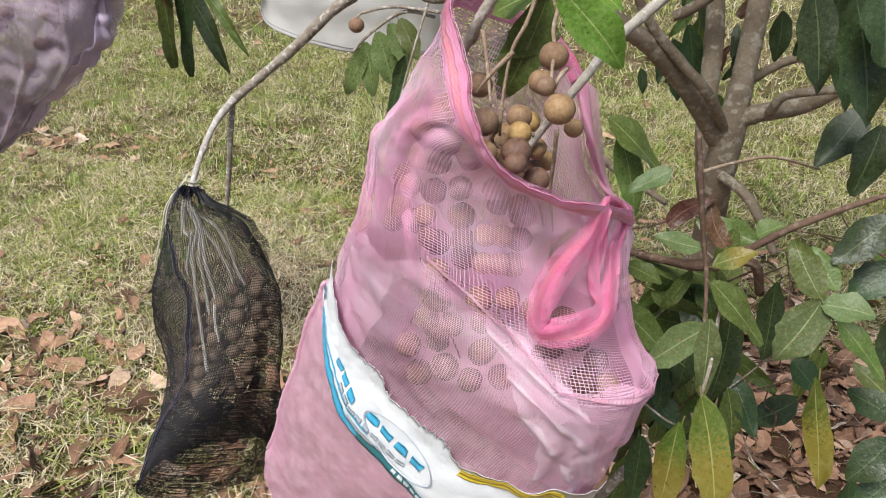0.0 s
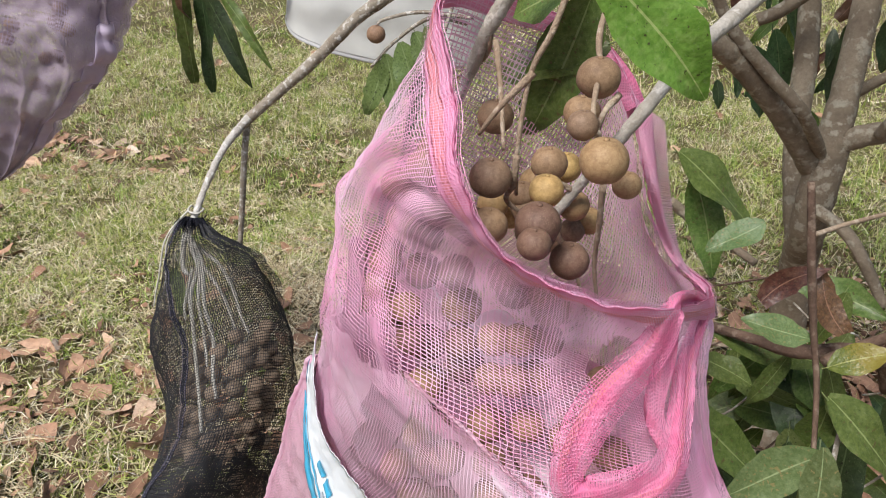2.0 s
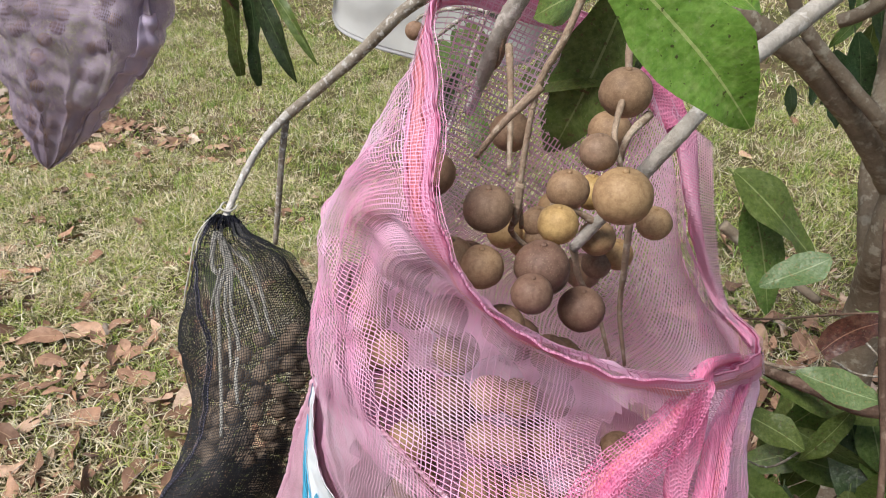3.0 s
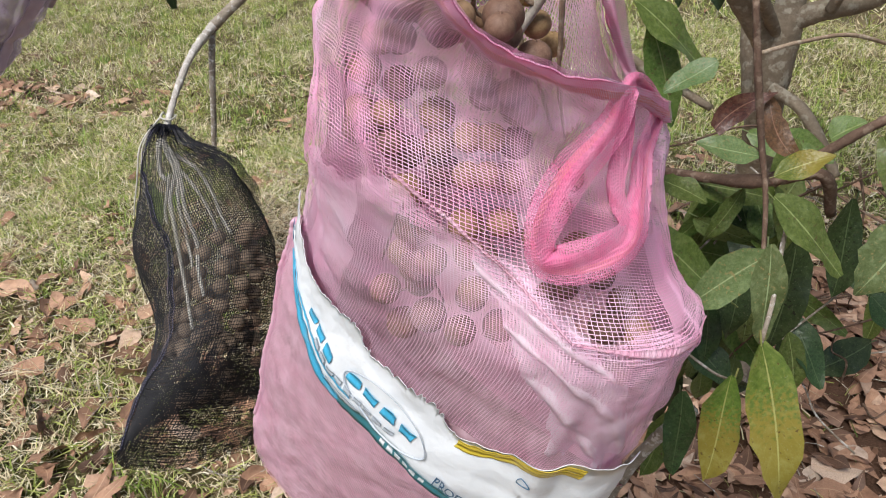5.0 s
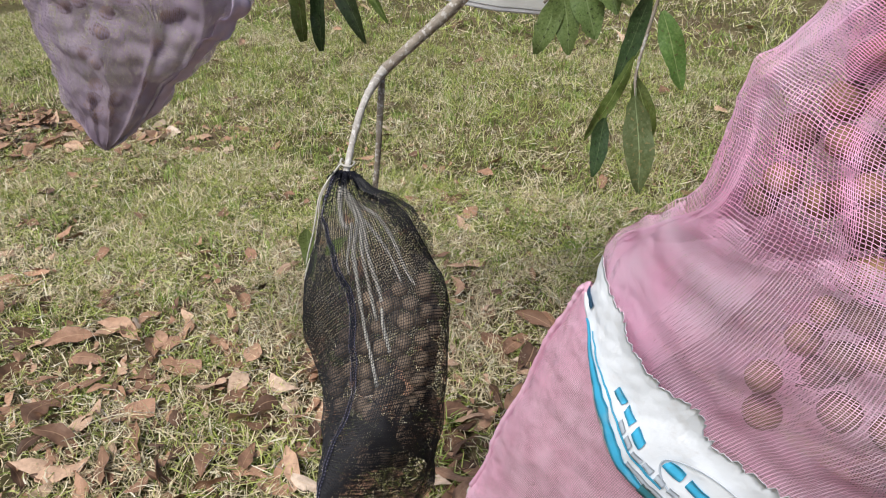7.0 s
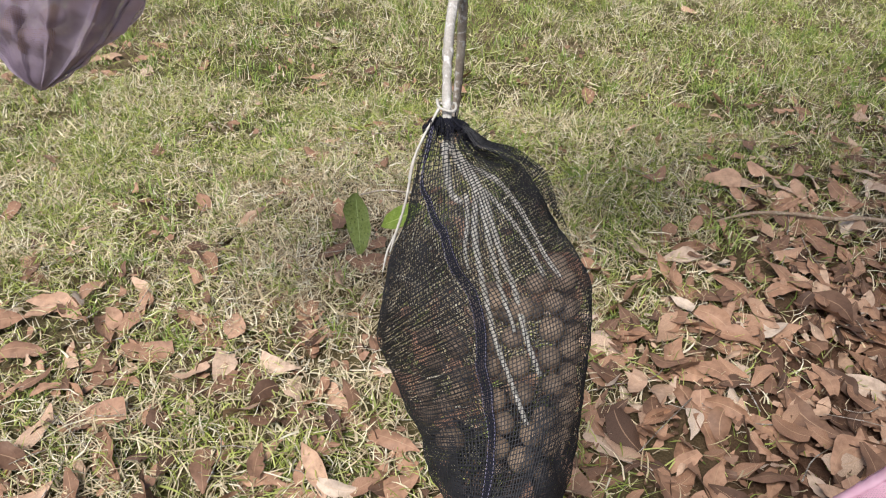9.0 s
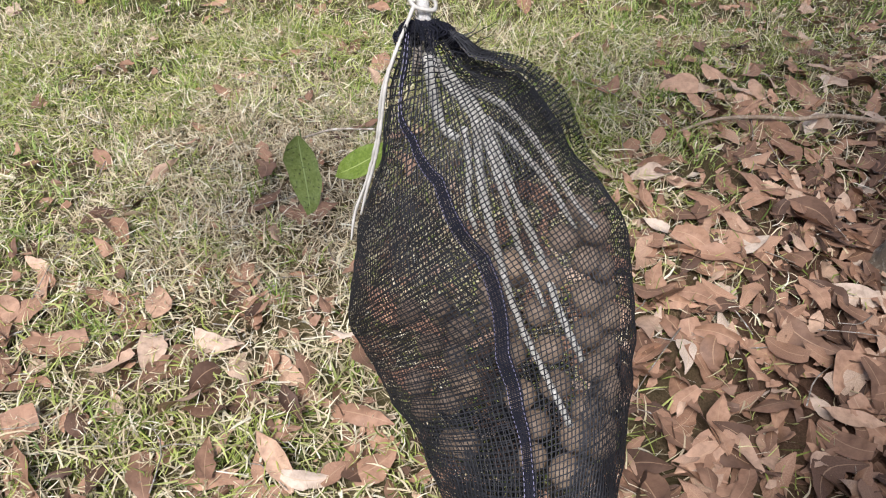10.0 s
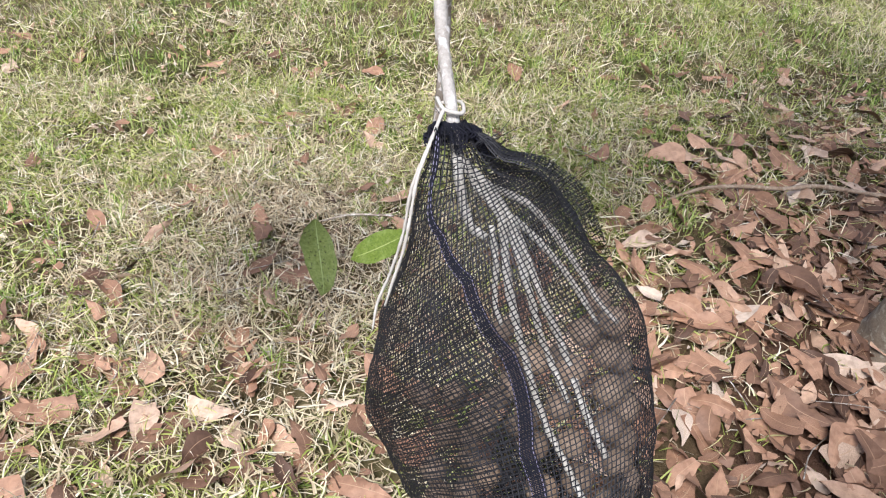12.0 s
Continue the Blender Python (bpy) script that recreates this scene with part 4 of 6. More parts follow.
def torn(us):
    rr = np.random.RandomState(3)
    rag = np.convolve(rr.normal(0, 1, len(us) + 12), np.ones(13) / 13, "valid") * 0.022 + rr.normal(0, 0.0022, len(us))
    return np.interp(us, *LABEL_TOP) + rag * np.clip((us - 0.03) / 0.05, 0, 1) * np.clip((0.30 - us) / 0.03, 0, 1), low(us) + 0.002 * np.sin(60 * us)


band = sheet("film_band", pink_skin, np.linspace(0.015, 0.47, 240), np.linspace(0, 1, 16), FILM, pink, "torn white plastic film band with blue print", 0.0042, 0.0006, torn)


def stripe(name, u0, u1, v0, v1, mat, lift=0.0062):
    """Print on the band; v0, v1: numbers, or functions of u."""
    us = np.linspace(u0, u1, max(4, int((u1 - u0) * 260)))
    ends = [np.full(len(us), q) if isinstance(q, float) else q(us) for q in (v0, v1)]
    return sheet(name, pink_skin, us, np.linspace(0, 1, 4), mat, band, "", lift, 0.0006, lambda u: ends)


stripe("blue_edge_line", 0.05, 0.19, lambda u: low(u) - 0.010 - 0.006 * np.sin(np.pi * (u - 0.05) / 0.14), lambda u: low(u) - 0.003, INK_BLUE)
stripe("teal_edge_line", 0.19, 0.45, lambda u: low(u) - 0.014, lambda u: low(u) - 0.001, INK_TEAL)
stripe("thin_blue_line", 0.07, 0.2, lambda u: low(u) - 0.024, lambda u: low(u) - 0.0215, INK_BLUE)
stripe("grey_small_print_bar", 0.172, 0.232, lambda u: low(u) - 0.017, lambda u: low(u) - 0.012, INK_GREY)
stripe("dark_tag_bar", 0.016, 0.045, 0.690, 0.705, INK_DARK, 0.007)
for u0, u1, top, tall, count in ((0.128, 0.176, 0.05, 0.019, 3), (0.19, 0.266, 0.058, 0.021, 4)):
    step = (u1 - u0) / count
    for k in range(count):
        a = u0 + k * step
        stripe("blue_print_bar", a, a + 0.72 * step, lambda u: low(u) - top + 0.1 * tall, lambda u: low(u) - top + 0.78 * tall, INK_BLUE)
for k in range(9):
    stripe("grey_small_print_bar", 0.148 + 0.011 * k, 0.156 + 0.011 * k, lambda u: low(u) - 0.031, lambda u: low(u) - 0.0245, INK_GREY)
for k in range(6):
    stripe("white_small_print_bar", 0.238 + 0.008 * k, 0.2435 + 0.008 * k, lambda u: low(u) - 0.0105, lambda u: low(u) - 0.0045, FILM, 0.0066)
for k in range(5):
    stripe("dark_small_print_bar", 0.352 + 0.011 * k, 0.36 + 0.011 * k, lambda u: low(u) - 0.034, lambda u: low(u) - 0.024, INK_TEAL)


def on_band(places, lift=0.0064):
    """Places (u, v) of the printed band as points in the world."""
    q = np.array(places, float)
    return pushed(pink_skin, lambda u, v, p: np.full(len(u), lift))(q[:, 0], q[:, 1])


tube("oval_print_line", on_band(((0.194, 0.768), (0.215, 0.779), (0.233, 0.784), (0.258, 0.782), (0.274, 0.766), (0.261, 0.737), (0.235, 0.723), (0.208, 0.727), (0.188, 0.748))), [0.0011] * 9, INK_GREY, band, "pale blue oval outline", closed=True, sides=6, steps=8, flat=0.4, up=(0.3, -1, 0.3))
tube("recycling_sign", on_band(((0.346, 0.709), (0.355, 0.704), (0.346, 0.696))), [0.0005] * 3, INK_DARK, band, "small dark recycling triangle", closed=True, sides=5, steps=6)
letters = bpy.data.curves.new("word", "FONT")
letters.body, letters.size = "PRODUCT", 1.0
word = new("word", letters)
bpy.context.view_layer.update()
flat_word = bpy.data.meshes.new_from_object(word.evaluated_get(bpy.context.evaluated_depsgraph_get()))
bpy.data.objects.remove(word)
wv = np.array([v.co[:] for v in flat_word.vertices])
ws, wh = wv[:, 0] / wv[:, 0].max(), wv[:, 1] / wv[:, 1].max()
wp = on_band(np.stack([0.289 + 0.051 * ws, 0.796 + 0.022 * ws - 0.017 * wh], -1), 0.0068)
under(mesh_object("printed_word", wp, [p.vertices[:] for p in flat_word.polygons], INK_DARK, label="dark printed word on the film", smooth=False), band)
bpy.data.meshes.remove(flat_word)
for a, b2 in ((0.002, 0.0085), (0.0092, 0.016)):
    stripe("yellow_tape_strip", 0.288, 0.388, lambda u: np.interp(u, *LABEL_TOP) + a + 0.002 * np.sin(70 * u), lambda u: np.interp(u, *LABEL_TOP) + b2 + 0.002 * np.sin(70 * u), YELLOW, 0.0056)

G_PINK = "longans in the pink bag"
L_MOUTH = "ripe tan longan hanging on its stalk in the bag mouth"
L_NET = "brown longan pressed against the pink net"
for f in ((0.239, 0.474, 1.32, 0.0134), (0.225, 0.48, 1.336, 0.0087), (0.251, 0.505, 1.295, 0.0087), (0.224, 0.53, 1.349, 0.013), (0.211, 0.57, 1.314, 0.0123), (0.178, 0.47, 1.302, 0.0122), (0.205, 0.5, 1.286, 0.0107),
          (0.197, 0.545, 1.285, 0.0123), (0.203, 0.49, 1.263, 0.0133), (0.214, 0.56, 1.251, 0.0113), (0.213, 0.575, 1.224, 0.0094), (0.152, 0.57, 1.304, 0.0128), (0.177, 0.56, 1.253, 0.0102), (0.2, 0.6, 1.202, 0.0128), (0.159, 0.55, 1.247, 0.0113), (0.181, 0.56, 1.243, 0.0114), (0.167, 0.57, 1.231, 0.0111), (0.202, 0.585, 1.268, 0.0116), (0.223, 0.585, 1.229, 0.0106), (0.181, 0.585, 1.252, 0.0123)):
    fruit(*f, G_PINK, L_MOUTH, skins=GOLD_FRUITS)
PRESS_U, PRESS_V = (q.ravel() for q in np.meshgrid(np.linspace(0.03, 0.47, 90), np.linspace(0.06, 0.7, 110), indexing="ij"))
PRESS_P = pink_skin(PRESS_U, PRESS_V)


def pressed(x, y, z, r):
    """A fruit moved so that it just touches the net from inside."""
    k = np.linalg.norm(PRESS_P - np.array((x, y, z)), axis=1).argmin()
    q = pushed(pink_base, lambda u, v, p: pink_folds(u, v, p) - r - 0.008)(PRESS_U[k : k + 1], PRESS_V[k : k + 1])[0]
    fruit(*q, r, G_PINK, L_NET)
    packed.append(q)


packed = []
for f in ((0.1345, 0.4414, 1.3119, 0.0115), (0.1333, 0.4274, 1.2878, 0.0109), (0.1175, 0.4414, 1.2958, 0.0108), (0.1172, 0.4226, 1.2718, 0.0111), (0.1383, 0.414, 1.2641, 0.0113), (0.117, 0.4157, 1.2514, 0.0107), (0.1515, 0.4144, 1.2793, 0.0102), (0.1125, 0.4179, 1.2163, 0.0101),
          (0.1311, 0.4042, 1.2113, 0.0103), (0.1321, 0.4108, 1.236, 0.0102), (0.1651, 0.4171, 1.2752, 0.0111), (0.184, 0.4239, 1.2719, 0.0108), (0.1664, 0.4136, 1.2422, 0.0113), (0.1934, 0.4163, 1.2413, 0.0109), (0.1794, 0.4121, 1.2184, 0.011), (0.1993, 0.4142, 1.2162, 0.011)):
    pressed(*f)
for f in ((0.1991, 0.4069, 1.1927, 0.0107), (0.2149, 0.4169, 1.191, 0.0108), (0.2194, 0.429, 1.2118, 0.0108), (0.2104, 0.4258, 1.2713, 0.0094), (0.2244, 0.4367, 1.2308, 0.0099), (0.1454, 0.4101, 1.1666, 0.0122), (0.1514, 0.424, 1.1356, 0.0127), (0.163, 0.4234, 1.115, 0.0124),
          (0.1495, 0.4352, 1.096, 0.0123), (0.1988, 0.4124, 1.1295, 0.0114), (0.1154, 0.4906, 1.0028, 0.015), (0.16, 0.4407, 1.0505, 0.0146), (0.1991, 0.4181, 1.0961, 0.0119), (0.1827, 0.4312, 1.0537, 0.0127), (0.258, 0.46, 1.161, 0.011), (0.264, 0.47, 1.173, 0.0105), (0.2534, 0.4191, 1.1126, 0.0076), (0.1082, 0.4692, 1.0499, 0.0135)):
    pressed(*f)

for uv in (((0.17, 0.40), (0.195, 0.44), (0.21, 0.49), (0.225, 0.53)), ((0.19, 0.43), (0.18, 0.47), (0.172, 0.52)), ((0.13, 0.27), (0.12, 0.33), (0.118, 0.38)), ((0.25, 0.38), (0.262, 0.42), (0.28, 0.47)), ((0.21, 0.49), (0.2, 0.53), (0.185, 0.56))):
    q = np.array(uv)
    under(tube("inner_stalk", pushed(pink_base, lambda u, v, p: pink_folds(u, v, p) - 0.011)(q[:, 0], q[:, 1]), [0.001] * len(uv), BROWN_LIMB, label="thin brown fruit stalk behind the net", sides=6, steps=6), pink)

# the crowd behind them, packed against the net
rng = np.random.RandomState(17)
packed += [np.array(o.matrix_world.translation) for o in scene.objects if o.name.startswith("longan_fruit")]
inside = {d: pushed(pink_base, lambda u, v, p: -d + 0.6 * pink_folds(u, v, p)) for d in (0.0155, 0.037)}
for d, tries, most in ((0.0155, 3000, 84), (0.037, 2600, 70)):
    made = 0
    for k in range(tries):
        u, v = rng.uniform(0.01, 0.43), rng.uniform(0.10, 0.62)
        lower = v > fine_start(np.array([u]))[0] - 0.04
        if (lower and (rng.uniform() > 0.16 or u > 0.27 or u < 0.15 or v > 0.6)) or (not lower and u > 0.31 and v < 0.36):
            continue
        q = inside[d](np.array([u]), np.array([v]))[0]
        if made < most and all(np.linalg.norm(q - o) > 0.0248 for o in packed):
            packed.append(q)
            made += 1
            fruit(*q, rng.uniform(0.0118, 0.0135), G_PINK, L_NET)

# ---- black net bag ----
black = thing("black_net_bag", (-0.325, 0.69, 0.495), "black plastic net bag with stitched seam round longans", "net bag")


def ell(c, a, b):
    c, a, b = (np.array(q, float) for q in (c, a, b))
    return c - a, c + b, c + a, c - b


BLACK_RINGS = (
    ell((-0.480, 0.978, 0.918), (0.010, 0.0, 0.0), (0.0, -0.010, 0.004)),
    ell((-0.468, 0.955, 0.895), (0.030, 0.008, -0.004), (-0.002, -0.024, 0.012)),
    ell((-0.459, 0.956, 0.812), (0.069, 0.025, 0.051), (-0.005, -0.062, 0.045)),
    ell((-0.447, 0.944, 0.721), (0.105, 0.024, 0.084), (0.000, -0.094, 0.077)),
    ell((-0.416, 0.924, 0.635), (0.121, 0.008, 0.099), (0.015, -0.109, 0.100)),
    ell((-0.389, 0.876, 0.557), (0.108, -0.005, 0.079), (0.009, -0.130, 0.112)),
    ell((-0.363, 0.806, 0.502), (0.073, -0.022, 0.030), (-0.013, -0.152, 0.123)),
    ell((-0.339, 0.734, 0.454), (0.006, -0.043, -0.026), (-0.026, -0.171, 0.130)),
)
black_base = loft(BLACK_RINGS, (0, 0.06, 0.18, 0.33, 0.5, 0.68, 0.85, 1.0), power=0.95)


def black_folds(u, v, p):
    g = np.exp(-v / 0.12)
    return 0.004 * g * np.sin(2 * np.pi * 13 * u) * np.minimum(1, v / 0.05) + 0.006 * waves(p, 24, 0.9) * np.minimum(1, v / 0.1) + 0.002 * waves(p, 80, 0.2)


def seam_u(v):
    """Where the seam runs round the bag."""
    return np.interp(v, (0.0, 0.08, 0.15, 0.24, 0.39, 0.55, 0.74, 1.0), (0.11, 0.13, 0.205, 0.25, 0.262, 0.24, 0.247, 0.25))


black_skin = pushed(black_base, black_folds)
net("net", black_skin, np.linspace(0, 1, 186), np.linspace(0.0, 1.0, 122), 0.00105, BLACK_NET, black, jitter=0.04, thin=0.2)
inner_black = pushed(black_base, lambda u, v, p: black_folds(u, v, p) * 0.5 - 0.006 + 0.004 * waves(p, 50, 3.1))
net("inner_net", lambda u, v: inner_black(u + 0.16 * v, v), np.linspace(0, 1, 130), np.linspace(0.02, 1.0, 84), 0.0013, BLACK_NET, black, "second layer of black net", keep=lambda u, v: ((np.mod(u + 0.16 * v, 1.0) < seam_u(v) - 0.012) & (v > 0.27 + 0.05 * np.sin(31 * u))) | (v > 0.74 + 0.06 * np.sin(19 * u) + 0.04 * np.sin(47 * u)), flat=True)
low_s = np.arcsin(np.linspace(-0.998, 0.94, 150)) / (2 * np.pi)
LOW_U = np.concatenate([0.5 - low_s[::-1], 1.0 + low_s])
net("lower_net", pushed(black_base, lambda u, v, p: black_folds(u, v, p) * 0.8 - 0.003 + 0.003 * waves(p, 60, 1.1)), LOW_U, np.linspace(0.56, 1.0, 90), 0.0012, BLACK_NET, black, "dense folded lower end of the black net", keep=lambda u, v: v > 0.81 + 0.07 * np.sin(25 * u) + 0.05 * np.sin(61 * u + 1) + 0.03 * np.sin(170 * u), flat=True)
seam_skin = pushed(black_base, lambda u, v, p: black_folds(u, v, p) + 0.002)
seam = net("seam", lambda u, v: seam_skin(u + seam_u(v), v), np.linspace(-0.0066, 0.0066, 6), np.linspace(0.01, 1.0, 380), 0.0009, BLACK_SEAM, black, "dark navy seam tape", flat=True)
for uu in (-0.006, 0.006):
    vv = np.linspace(0.02, 0.99, 130)
    pts = pushed(black_base, lambda u, v, p: black_folds(u, v, p) + 0.0034)(uu + seam_u(vv), vv)
    st_v, st_f = [], []
    for k in range(0, 129):
        a, b = pts[k], pts[k] + 0.55 * (pts[k + 1] - pts[k])
        w = np.array((0.0003, 0, 0))
        o = len(st_v)
        st_v += [a - w, a + w, b + w, b - w]
        st_f.append((o, o + 1, o + 2, o + 3))
    under(mesh_object("stitching", st_v, st_f, GREY_THREAD, label="pale grey stitches"), seam)
frill = pushed(black_base, lambda u, v, p: 0.003 + (0.004 * np.sin(2 * np.pi * 11 * u) + 0.003 * np.sin(2 * np.pi * 27 * u + 1) + 0.004 * waves(p, 160, 0.5)) * np.clip(v / 0.02, 0.2, 1))
net("frill", frill, np.linspace(0, 1, 130), np.linspace(0.0, 0.05, 16), 0.0012, BLACK_SEAM, black, "gathered black mouth frill", keep=lambda u, v: v < 0.034 + 0.012 * np.sin(2 * np.pi * 5 * u), jitter=0.2)
tube("tie_string", ((-0.492, 0.99, 0.935), (-0.485, 0.972, 0.934), (-0.470, 0.975, 0.93), (-0.472, 0.995, 0.93), (-0.49, 0.995, 0.928)), (0.0017,) * 5, STRING, black, "white cotton tie string", closed=True, sides=6, steps=12, lumps=0.14)
for du, v1 in ((0.0, 0.23), (0.05, 0.2)):
    vv = np.linspace(0.05, v1, 6)
    pts = pushed(black_base, lambda u, v, p: 0.006 + black_folds(u, v, p))(0.035 + du + 0.012 * np.sin(30 * vv + 80 * du), vv)
    tube("string_end", np.concatenate([[(-0.486, 0.972, 0.934)], pts]), [0.0015] * 6 + [0.001], STRING, black, "white cotton string end", sides=6, steps=14, lumps=0.14)
frng = np.random.RandomState(41)
fray_v, fray_f = [], []
for k in range(150):
    u, v = frng.uniform(0.2, 0.75), frng.uniform(0.0, 0.09) ** 1.0
    a = black_skin(np.array([u]), np.array([v]))[0]
    out = a - np.array((-0.474, 0.962, a[2]))
    out = out / (np.linalg.norm(out) + 1e-6) + frng.normal(0, 0.45, 3) + np.array((0, 0, 0.55))
    w = np.cross(out, frng.normal(0, 1, 3))
    w *= 0.00055 / (np.linalg.norm(w) + 1e-9)
    size, bend = frng.uniform(0.006, 0.02), frng.normal(0, 0.003, 3)
    o = len(fray_v)
    for t in (0.0, 0.5, 1.0):
        c = a + out * size * t + bend * math.sin(3 * t)
        fray_v += [c - w * (1 - 0.5 * t), c + w * (1 - 0.5 * t)]
    fray_f += [(o, o + 1, o + 3, o + 2), (o + 2, o + 3, o + 5, o + 4)]
under(mesh_object("fray", fray_v, fray_f, BLACK_NET, label="frayed black thread ends at the mouth", smooth=False), black)
net("flap", pushed(black_base, lambda u, v, p: 0.004 + 0.010 * np.sin(np.pi * np.clip(v / 0.4, 0, 1)) + 0.005 * waves(p, 60, 0.6) + 0.003 * np.sin(95 * u)), np.linspace(0.40, 0.66, 50), np.linspace(0.02, 0.4, 46), 0.001, BLACK_NET, black, "loose outer flap of black net", keep=lambda u, v: v < 0.34 + 0.05 * np.sin(41 * u), flat=True, jitter=0.12)
rng = np.random.RandomState(7)
spots = []
for count, us, vs, ks in ((36, (0.25, 0.50), (0.42, 0.76), (0.78, 0.86)), (8, (0.06, 0.21), (0.48, 0.72), (0.6, 0.8)), (4, (0.3, 0.5), (0.82, 0.93), (0.6, 0.8)), (12, (0.5, 1.0), (0.4, 0.7), (0.3, 0.7))):
    made = 0
    for k in range(4000):
        u, v, s = rng.uniform(*us), rng.uniform(*vs), rng.uniform(*ks)
        c = black_base(np.array([u, u + 0.5]), np.array([v, v]))
        q = c.mean(0) + (c[0] - c.mean(0)) * s
        if made < count and all(np.linalg.norm(q - o) > 0.0275 for o in spots):
            spots.append(q)
            made += 1
for q in spots:
    fruit(*q, rng.uniform(0.013, 0.0152), "longans in the black bag", "dull brown longan inside the black net", skins=NET_SHADE_FRUITS)

# ---- longan tree ----
tree = thing("longan_tree", (0.62, 1.75, 0.0), "low longan tree with grey-brown forked trunk and drooping leaves", "tree")
trunk = tube("trunk", ((0.615, 1.62, -0.04), (0.61, 1.615, 0.06), (0.59, 1.58, 0.35), (0.55, 1.52, 0.72), (0.525, 1.42, 0.892), (0.522, 1.42, 1.015), (0.529, 1.46, 1.107), (0.537, 1.55, 1.263), (0.543, 1.65, 1.417)), (0.125, 0.085, 0.048, 0.036, 0.032, 0.032, 0.024, 0.023, 0.020), BARK, tree, "grey-brown ringed trunk", sides=14, steps=10, lumps=0.025)
TB = "grey-brown side limb"
tube("limb", ((0.528, 1.435, 0.965), (0.428, 1.36, 1.099), (0.339, 1.3, 1.193), (0.286, 1.26, 1.232), (0.166, 1.2, 1.295), (0.046, 1.2, 1.294)), (0.024, 0.021, 0.019, 0.018, 0.015, 0.012), BARK, tree, TB, sides=12, steps=8, lumps=0.03)
tube("limb", ((0.518, 1.415, 1.01), (0.454, 1.32, 1.114), (0.388, 1.3, 1.177), (0.318, 1.27, 1.248), (0.277, 1.25, 1.315)), (0.011, 0.011, 0.010, 0.009, 0.008), BARK, tree, TB, sides=10, steps=8, lumps=0.03)
tube("limb", ((0.464, 1.72, 1.254), (0.481, 1.66, 1.127), (0.486, 1.58, 1.017), (0.507, 1.5, 0.897), (0.538, 1.48, 0.796)), (0.021, 0.022, 0.023, 0.024, 0.025), BARK, tree, "pale grey second stem", sides=12, steps=8, lumps=0.03)
tube("limb", ((0.528, 1.42, 1.04), (0.572, 1.42, 1.064), (0.641, 1.44, 1.079), (0.695, 1.44, 1.115), (0.778, 1.45, 1.184)), (0.020, 0.019, 0.018, 0.016, 0.012), BARK, tree, TB, sides=12, steps=8, lumps=0.03)
tube("limb", ((0.585, 1.4, 1.072), (0.597, 1.38, 1.112), (0.639, 1.38, 1.127), (0.706, 1.38, 1.139)), (0.010, 0.009, 0.009, 0.006), BARK, tree, TB, sides=8, steps=8)
tube("limb", ((0.565, 1.6, 1.08), (0.629, 1.6, 1.132), (0.722, 1.6, 1.166), (0.808, 1.6, 1.21)), (0.011, 0.010, 0.009, 0.007), BARK, tree, TB, sides=8, steps=8)
tube("limb", ((0.373, 1.6, 1.204), (0.411, 1.6, 1.226), (0.474, 1.6, 1.284)), (0.012, 0.013, 0.013), BARK, tree, TB, sides=8, steps=6)
tube("limb", ((0.521, 1.38, 0.934), (0.572, 1.34, 0.914), (0.612, 1.3, 0.869), (0.644, 1.28, 0.82)), (0.012, 0.011, 0.010, 0.008), BARK, tree, TB, sides=8, steps=6)

# bearing branches
branch = tube("bearing_branch", ((0.342, 0.7, 1.412), (0.293, 0.62, 1.372), (0.271, 0.57, 1.357), (0.255, 0.535, 1.336), (0.239, 0.53, 1.31), (0.222, 0.545, 1.279), (0.204, 0.545, 1.249)), (0.006, 0.0053, 0.0048, 0.0044, 0.0041, 0.0038, 0.0034), STALK_PALE, tree, "pale peeling bearing branch", sides=10, steps=8, lumps=0.04)
tube("bearing_branch", ((0.062, 1.15, 1.348), (-0.07, 1.24, 1.263), (-0.182, 1.28, 1.279), (-0.286, 1.27, 1.223), (-0.371, 1.23, 1.139), (-0.494, 1.18, 1.028)), (0.014, 0.013, 0.012, 0.0115, 0.0105, 0.0095), TWIG, tree, "pale grey bearing branch", sides=10, steps=8, lumps=0.04)
tube("bearing_branch", ((-0.489, 1.184, 1.034), (-0.496, 1.135, 1.012), (-0.495, 1.09, 0.992), (-0.488, 1.03, 0.957), (-0.478, 0.978, 0.924), (-0.470, 0.94, 0.900)), (0.0092, 0.0074, 0.0066, 0.006, 0.0055, 0.0045), PEELED, tree, "whitish peeled end of the bearing branch", sides=10, steps=8, lumps=0.09)
tube("twig", ((-0.494, 1.18, 1.026), (-0.49, 1.15, 0.962), (-0.49, 1.13, 0.892), (-0.497, 1.11, 0.793)), (0.0066, 0.0062, 0.0058, 0.005), TWIG, tree, "straight grey twig", sides=7, steps=6)
